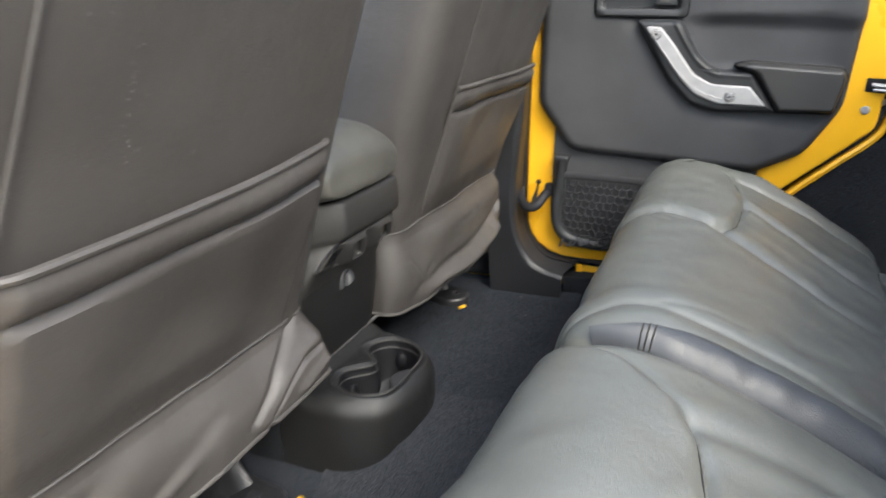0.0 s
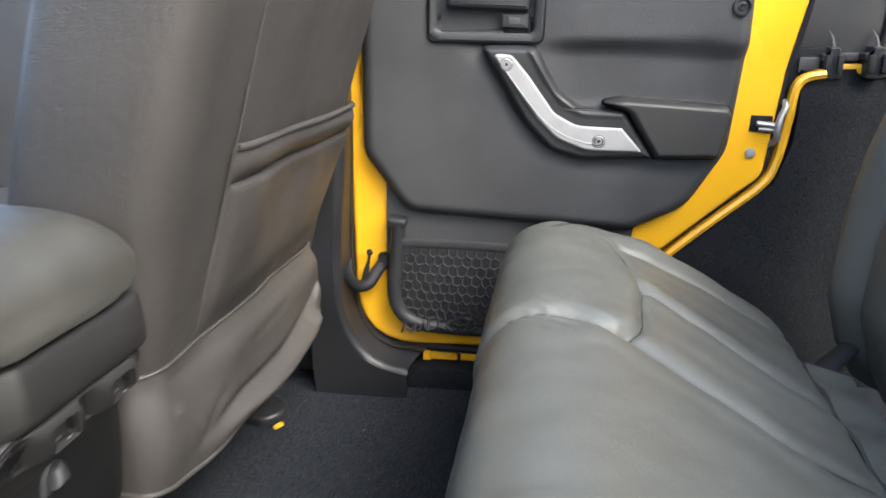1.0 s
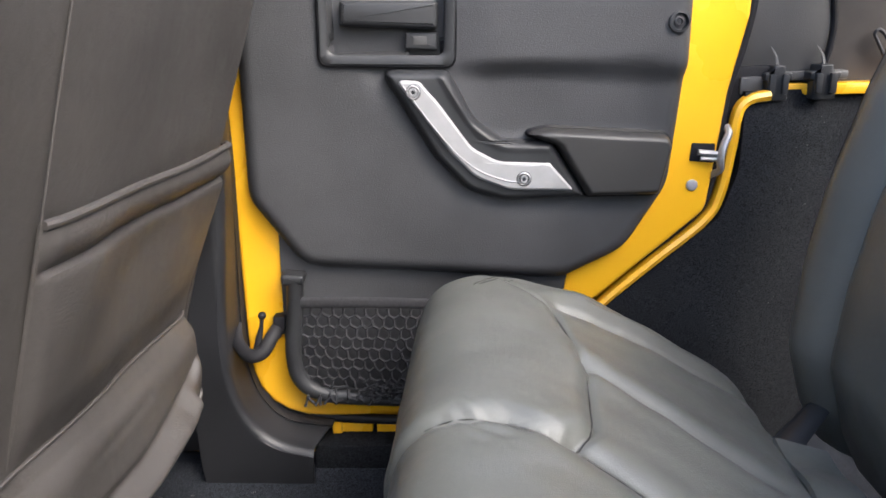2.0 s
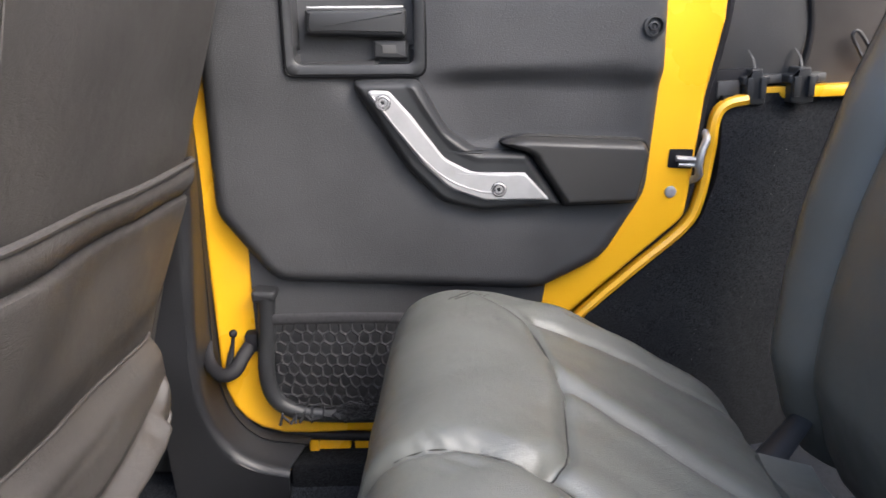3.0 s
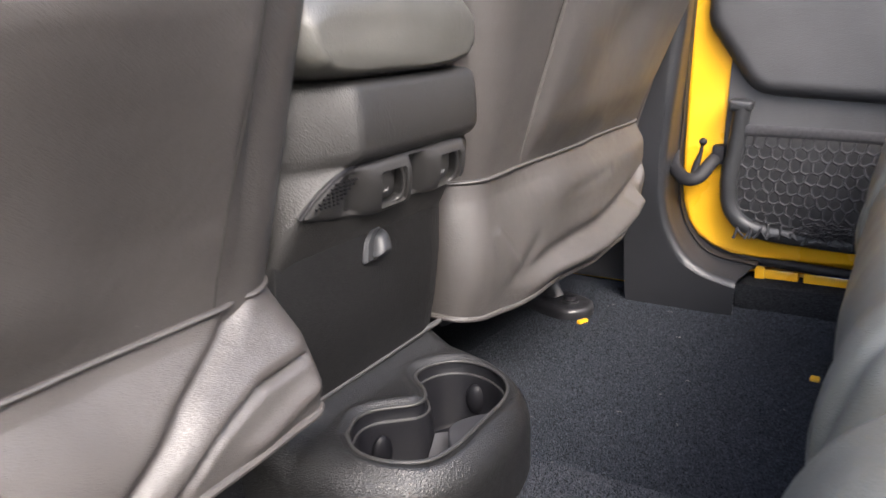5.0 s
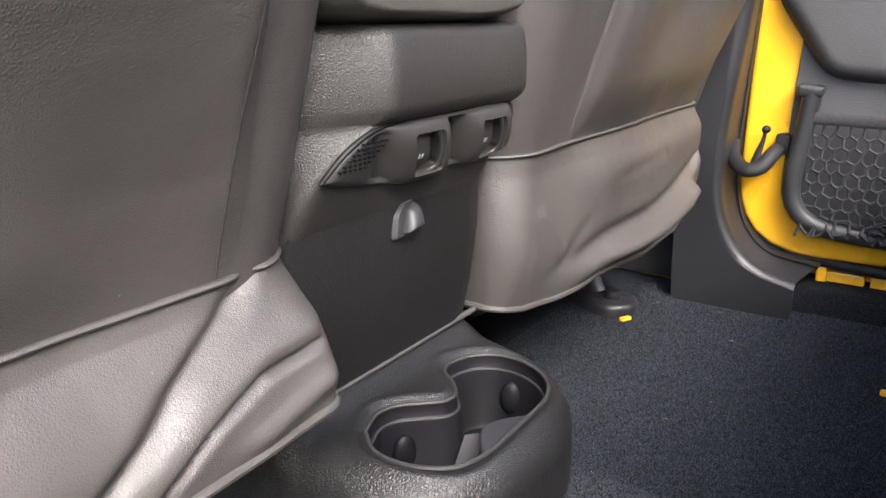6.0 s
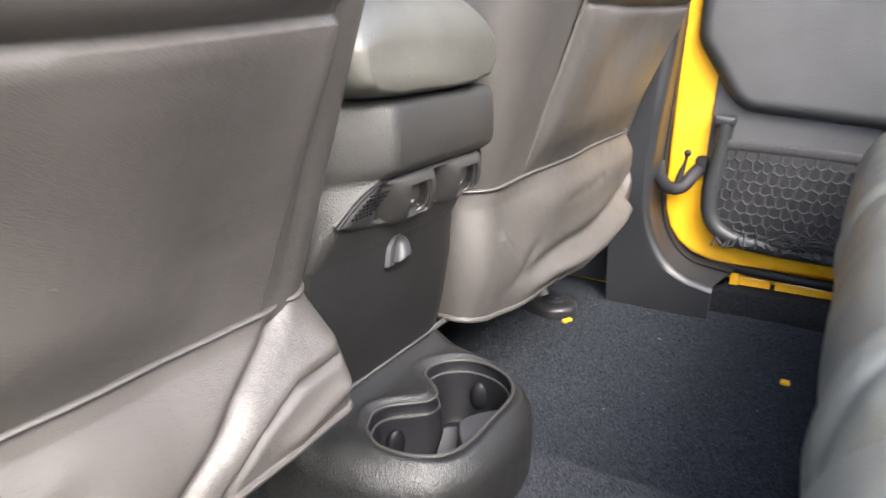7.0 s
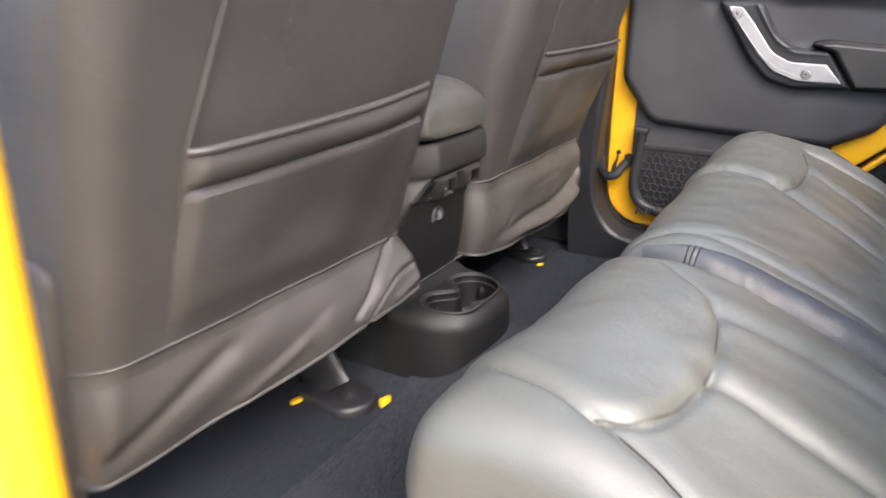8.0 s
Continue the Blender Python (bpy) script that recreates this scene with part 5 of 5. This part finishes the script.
def cushion(name, y0, y1, bib, seams, label, crown, outer_fall, seed, r0=0.042, nose=0.0):
    ob = thing(name, (0.08, (y0 + y1) / 2, 0.06), label, "rear seat", group="rear bench seats")
    ny = int((y1 - y0) / 0.0032)
    f = np.linspace(0, 1, ny)
    ys = y0 + (y1 - y0) * (0.75 * f + 0.25 * (1 - np.cos(math.pi * f)) / 2)
    prof = PROFILE
    # even out and refine the profile
    seg = np.r_[0, np.cumsum(np.hypot(*np.diff(prof, axis=0).T))]
    s = np.linspace(0, seg[-1], 250)
    px, pz = np.interp(s, seg, prof[:, 0]), np.interp(s, seg, prof[:, 1])
    tx, tz = np.gradient(px), np.gradient(pz)
    ln = np.hypot(tx, tz)
    nx, nz = -tz / ln, tx / ln
    X, Y = np.repeat(px[:, None], ny, 1), np.repeat(ys[None, :], len(px), 0)
    Z = np.repeat(pz[:, None], ny, 1)
    onto = sstep(0.16, 0.27, Z) * np.where(np.arange(len(px))[:, None] < len(px) * 0.88, 1, 0)
    disp = 0
    for dist, r in ((Y - y0, r0), (y1 - Y, 0.042)):
        q = np.clip(1 - dist / r, 0, 1)
        disp = disp - min(r, 0.05) * 0.9 * (1 - np.sqrt(np.clip(1 - q ** 2, 0, 1)))
    disp += crown * np.sin(math.pi * np.clip((Y - y0) / (y1 - y0), 0, 1)) * onto
    sd = signed(bib, X, Y)
    disp += onto * (0.0065 * sstep(-0.002, 0.017, sd) - 0.0048 * np.exp(-((sd + 0.0012) / 0.0046) ** 2))
    for lineup, depth, width, puff in seams:
        a = away(lineup, X, Y)
        disp += onto * (-depth * np.exp(-(a / width) ** 2) + puff * np.exp(-((a - 0.028) / 0.02) ** 2))
    for i in range(X.shape[0]):
        for j in range(X.shape[1]):
            disp[i, j] += 0.0045 * wobble(X[i, j], Y[i, j], 0, 8, seed) + 0.0015 * wobble(X[i, j], Y[i, j], Z[i, j], 26, seed)
    fall = outer_fall(X, Y)
    P = np.dstack([X + nx[:, None] * disp - nose * sstep(0.06, -0.09, X) * sstep(-0.42, -0.57, Y), Y, Z + nz[:, None] * disp + fall * onto])
    bm, vs = grid_bm(P)
    bm.faces.new([v[0] for v in vs])
    bm.faces.new([v[-1] for v in vs][::-1])
    bm.faces.new(vs[0])
    bm.faces.new(vs[-1][::-1])
    part("cushion", bm, LEATHER, ob, "grey leather seat cushion")
    return ob, P, px, ys


def surface_at(P, x, y):
    """Height of the upper side of a cushion."""
    rows = slice(80, 215)
    d = (P[rows, :, 0] - x) ** 2 + (P[rows, :, 1] - y) ** 2
    i, j = np.unravel_index(np.argmin(d), d.shape)
    return Vector(P[rows][i, j])


FAR_BIB = rounded([(-0.25, 0.250), (-0.02, 0.248, 0.02), (0.034, 0.228, 0.015), (0.058, 0.262, 0.03), (0.068, 0.40, 0.08), (0.045, 0.520, 0.06), (-0.02, 0.600, 0.06), (-0.25, 0.64)])
NEAR_BIB = rounded([(-0.25, -0.500), (-0.085, -0.546, 0.02), (0.012, -0.582, 0.02), (0.044, -0.566, 0.04), (0.066, -0.470, 0.09), (0.062, -0.380, 0.08), (0.042, -0.312, 0.06), (-0.02, -0.248, 0.06), (-0.08, -0.225), (-0.25, -0.225)])
far_seat, FP, _, FY = cushion("rear_bench", -0.188, 0.640, FAR_BIB,
                             [([(0.055, 0.545), (0.16, 0.548), (0.29, 0.54)], 0.006, 0.006, 0.004), ([(0.070, 0.40), (0.16, 0.355), (0.28, 0.30)], 0.008, 0.012, 0.004), ([(0.035, 0.235), (0.11, 0.185), (0.19, 0.150), (0.29, 0.14)], 0.006, 0.010, 0.003),
                              ([(-0.060, 0.262), (-0.045, 0.235), (-0.020, 0.222)], 0.0022, 0.004, 0.0008), ([(-0.050, 0.272), (-0.030, 0.246), (0.0, 0.232)], 0.0020, 0.004, 0.0008), ([(-0.072, 0.255), (-0.060, 0.228), (-0.040, 0.212)], 0.0018, 0.004, 0.0006), ([(-0.02, 0.262), (0.005, 0.250), (0.022, 0.240)], 0.0014, 0.004, 0.0005),
                              ([(0.10, 0.585), (0.15, 0.592), (0.22, 0.588)], 0.0024, 0.006, 0.001), ([(0.13, 0.605), (0.19, 0.608), (0.25, 0.598)], 0.0020, 0.005, 0.001), ([(-0.02, -0.105), (0.03, -0.085), (0.08, -0.080)], 0.0016, 0.006, 0.0008), ([(0.14, -0.06), (0.20, -0.03), (0.24, 0.02)], 0.0022, 0.012, 0.001),
                              ([(-0.12, -0.150), (-0.08, -0.128), (-0.05, -0.112), (0.0, -0.108), (0.05, -0.112), (0.29, -0.120)], 0.004, 0.006, 0.003)],
                             "wide grey leather rear bench seat with a raised front pad", 0.004,
                             lambda X, Y: -0.022 * sstep(0.18, 0.31, X) * sstep(0.40, 0.64, Y) + 0.012 * sstep(0.20, 0.50, Y) * sstep(0.16, 0.0, X) + 0.014 * np.exp(-((Y - 0.592) / 0.028) ** 2) * sstep(0.02, 0.10, X), 2.0, 0.055)
near_seat, NP, _, _ = cushion("rear_bench", -0.640, -0.196, NEAR_BIB,
                              [([(0.066, -0.455), (0.15, -0.458), (0.29, -0.46)], 0.007, 0.010, 0.004), ([(0.012, -0.582), (0.06, -0.598), (0.114, -0.617), (0.29, -0.63)], 0.004, 0.006, 0.002), ([(0.05, -0.320), (0.15, -0.300), (0.29, -0.29)], 0.004, 0.012, 0.003)],
                              "narrow grey leather rear bench seat with a raised front pad", 0.006,
                              lambda X, Y: -0.03 * sstep(0.12, 0.31, X) * sstep(-0.45, -0.64, Y), 7.0, nose=0.022)


def settled(P, pts):
    """Points of a line laid on a cushion, evened out."""
    q = np.array([surface_at(P, x, y) for x, y in pts])
    for _ in range(4):
        q[1:-1] = (q[:-2] + 2 * q[1:-1] + q[2:]) / 4
    return q


def seam_line(parent, P, pts, r=0.0011):
    part("seam", tube([Vector(p) + Vector((0, 0, 0.0004)) for p in settled(P, smooth_line(pts, 8))], r, sides=5), SEAM, parent)


seam_line(far_seat, FP, [(-0.09, 0.250), (-0.04, 0.248), (0.005, 0.238), (0.034, 0.230), (0.050, 0.245), (0.059, 0.275), (0.064, 0.33), (0.066, 0.40), (0.058, 0.47), (0.040, 0.525), (0.005, 0.567), (-0.03, 0.598)], 0.0008)
seam_line(far_seat, FP, [(0.034, 0.230), (0.07, 0.208), (0.11, 0.185), (0.19, 0.150), (0.27, 0.142)], 0.0008)
seam_line(far_seat, FP, [(0.05, 0.545), (0.10, 0.547), (0.16, 0.548), (0.24, 0.543)], 0.0009)
seam_line(near_seat, NP, [(0.008, -0.579), (0.034, -0.569), (0.054, -0.525), (0.065, -0.46), (0.061, -0.40), (0.046, -0.33), (0.012, -0.278), (-0.02, -0.250), (-0.07, -0.228)], 0.0009)
seam_line(near_seat, NP, [(0.012, -0.582), (0.06, -0.598), (0.114, -0.616), (0.25, -0.625)], 0.0009)


def stitches(parent, P, arc, count, gap):
    """Rows of tight thread drawn over a seam, side by side."""
    for k in range(count):
        pts = [surface_at(P, x + k * gap, y) + Vector((0, 0, 0.0001)) for x, y in smooth_line(arc, 4)]
        part("stitch", tube(pts, 0.0008, sides=6), SEAM, parent)


cols = np.where((FY > -0.187) & (FY < -0.146))[0]
G = FP[88:214, cols[0]:cols[-1] + 1].copy()
ridge = np.sin(np.linspace(0, math.pi, G.shape[1])) ** 0.7
run = np.linspace(0, 1, G.shape[0])
along = sstep(0.0, 0.22, run)[:, None]
narrow = (0.22 + 0.78 * sstep(0.0, 0.30, run))[:, None]
G[..., 1] = -0.183 + (G[..., 1] + 0.183) * narrow
G[..., 2] += 0.0008 + 0.0055 * ridge[None, :] * along
for i in range(G.shape[0]):
    for j in range(G.shape[1]):
        G[i, j, 2] += 0.0013 * ridge[j] * wobble(G[i, j, 0], 0.35 * G[i, j, 1], 0, 75, 1.0)
part("gusset", slab(G, normals(G), 0.003), SHEEN, far_seat, "shiny blue grey leather roll along the seat split")
for k in range(3):
    row = 17 + 2 * k
    part("stitch", tube([Vector(G[row, j]) + Vector((-0.0004, 0, 0.0006)) for j in range(0, G.shape[1], 2)], 0.0011, sides=6), SEAM, far_seat)
stitches(far_seat, FP, [(-0.052, 0.555), (-0.030, 0.575), (-0.010, 0.598)], 2, 0.009)


def back_point(z, a, y0, y1, seed):
    """One point of a bench backrest: a puffed slab with side bolsters, leaning rearward."""
    x = float(np.interp(z, [0.17, 0.22, 0.30, 0.40, 0.50, 0.60, 0.95], [0.410, 0.385, 0.364, 0.371, 0.391, 0.420, 0.56]))
    c, s_ = math.cos(a), math.sin(a)
    yy = (y0 + y1) / 2 + (y1 - y0) / 2 * math.copysign(abs(s_) ** 0.2, s_)
    bol = 0.020 * (math.exp(-((yy - y1 + 0.07) / 0.035) ** 2) + math.exp(-((yy - y0 - 0.07) / 0.035) ** 2)) if c < 0 else 0
    crease = 0.010 * (math.exp(-((yy - y1 + 0.125) / 0.008) ** 2) + math.exp(-((yy - y0 - 0.125) / 0.008) ** 2)) if c < 0 else 0
    return (x + 0.07 + 0.07 * math.copysign(abs(c) ** 0.26, c) - bol + crease + 0.003 * wobble(z, yy, 0, 8, seed), yy, z + (0.03 * c))


def bench_back(ob, y0, y1, seed):
    rings = [[back_point(z, 2 * math.pi * k / 120, y0, y1, seed) for k in range(120)] for z in np.linspace(0.17, 0.95, 50)]
    return part("backrest", loft(rings), LEATHER, ob, "grey leather seat back with side bolster")


back_far = bench_back(far_seat, -0.185, 0.625, 3.0)
bench_back(near_seat, -0.64, -0.195, 4.0)
for k, angle in enumerate((102, 113)):
    pts = [Vector(back_point(z, radians(angle), -0.185, 0.625, 3.0)) + Vector((-0.0006, 0.0004, 0)) for z in np.linspace(0.30, 0.92, 60)]
    part("stitch_line", tube(pts, 0.0009, sides=5), SEAM, back_far)

buckle = thing("belt_buckle", (0.27, 0.05, 0.2), "black seat belt buckle with a red button", "seat belt buckle")
part("housing", block((0.262, 0.034, 0.170), (0.290, 0.074, 0.240), 0.006), SMOOTH_BLACK, buckle)
part("button", block((0.258, 0.038, 0.226), (0.276, 0.070, 0.244), 0.004), RED, buckle, "red release button")
xs, ys = np.linspace(0.285, 0.345, 12), np.linspace(0.10, 0.425, 40)
X, Y = np.meshgrid(xs, ys, indexing="ij")
P = np.dstack([X, Y, 0.215 - 0.3 * (X - 0.285) + 0.004 * np.sin(Y * 60)])
part("flap", slab(P, normals(P), 0.006), LEATHER, far_seat, "blue grey leather flap between cushion and backrest")
part("hinge", tube([(0.295, 0.450, 0.165), (0.325, 0.480, 0.175), (0.375, 0.52, 0.20)], [0.014, 0.018, 0.014], sides=8, flat=0.35), SMOOTH_BLACK, far_seat, "dark steel hinge")
base_ = link(block((-0.06, -0.60, -0.005), (0.32, 0.60, 0.09), 0.02), "bench_frame", SMOOTH_BLACK)
tagged(base_, "black steel frame under the rear bench", "bench frame")


def lint():
    """Loose fibres lying on the carpet and caught on the side lining."""
    rnd, bm = random.Random(11), bmesh.new()
    for k in range(30):
        x, y = rnd.uniform(-0.50, -0.12), rnd.uniform(0.0, 0.62)
        z = 0.003 * wobble(x, y, 0, 7) + 0.0012
        a, r = rnd.uniform(0, 6.28), rnd.uniform(0.0012, 0.004)
        q = [(x, y, z), (x + r * math.cos(a), y + r * math.sin(a), z + 0.0008), (x + 2 * r * math.cos(a + 0.5), y + 2 * r * math.sin(a + 0.5), z)]
        tube(q, rnd.uniform(0.00012, 0.00024), sides=4, bm=bm)
    for k in range(14):
        x, z = rnd.uniform(0.28, 0.46), rnd.uniform(0.26, 0.52)
        y = 0.758 + 0.035 * float(sstep(0.33, 0.50, x)) + 0.012 + 0.004 * wobble(x, 0, z, 9) - 0.0012
        a, r = rnd.uniform(0, 6.28), rnd.uniform(0.0012, 0.004)
        q = [(x, y, z), (x + r * math.cos(a), y - 0.0008, z + r * math.sin(a)), (x + 2 * r * math.cos(a + 0.6), y, z + 2 * r * math.sin(a + 0.6))]
        tube(q, rnd.uniform(0.00012, 0.00024), sides=4, bm=bm)
    return bm


tagged(link(lint(), "lint", THREAD), "loose pale lint fibres scattered over the dark carpet", "lint", kind="stuff")
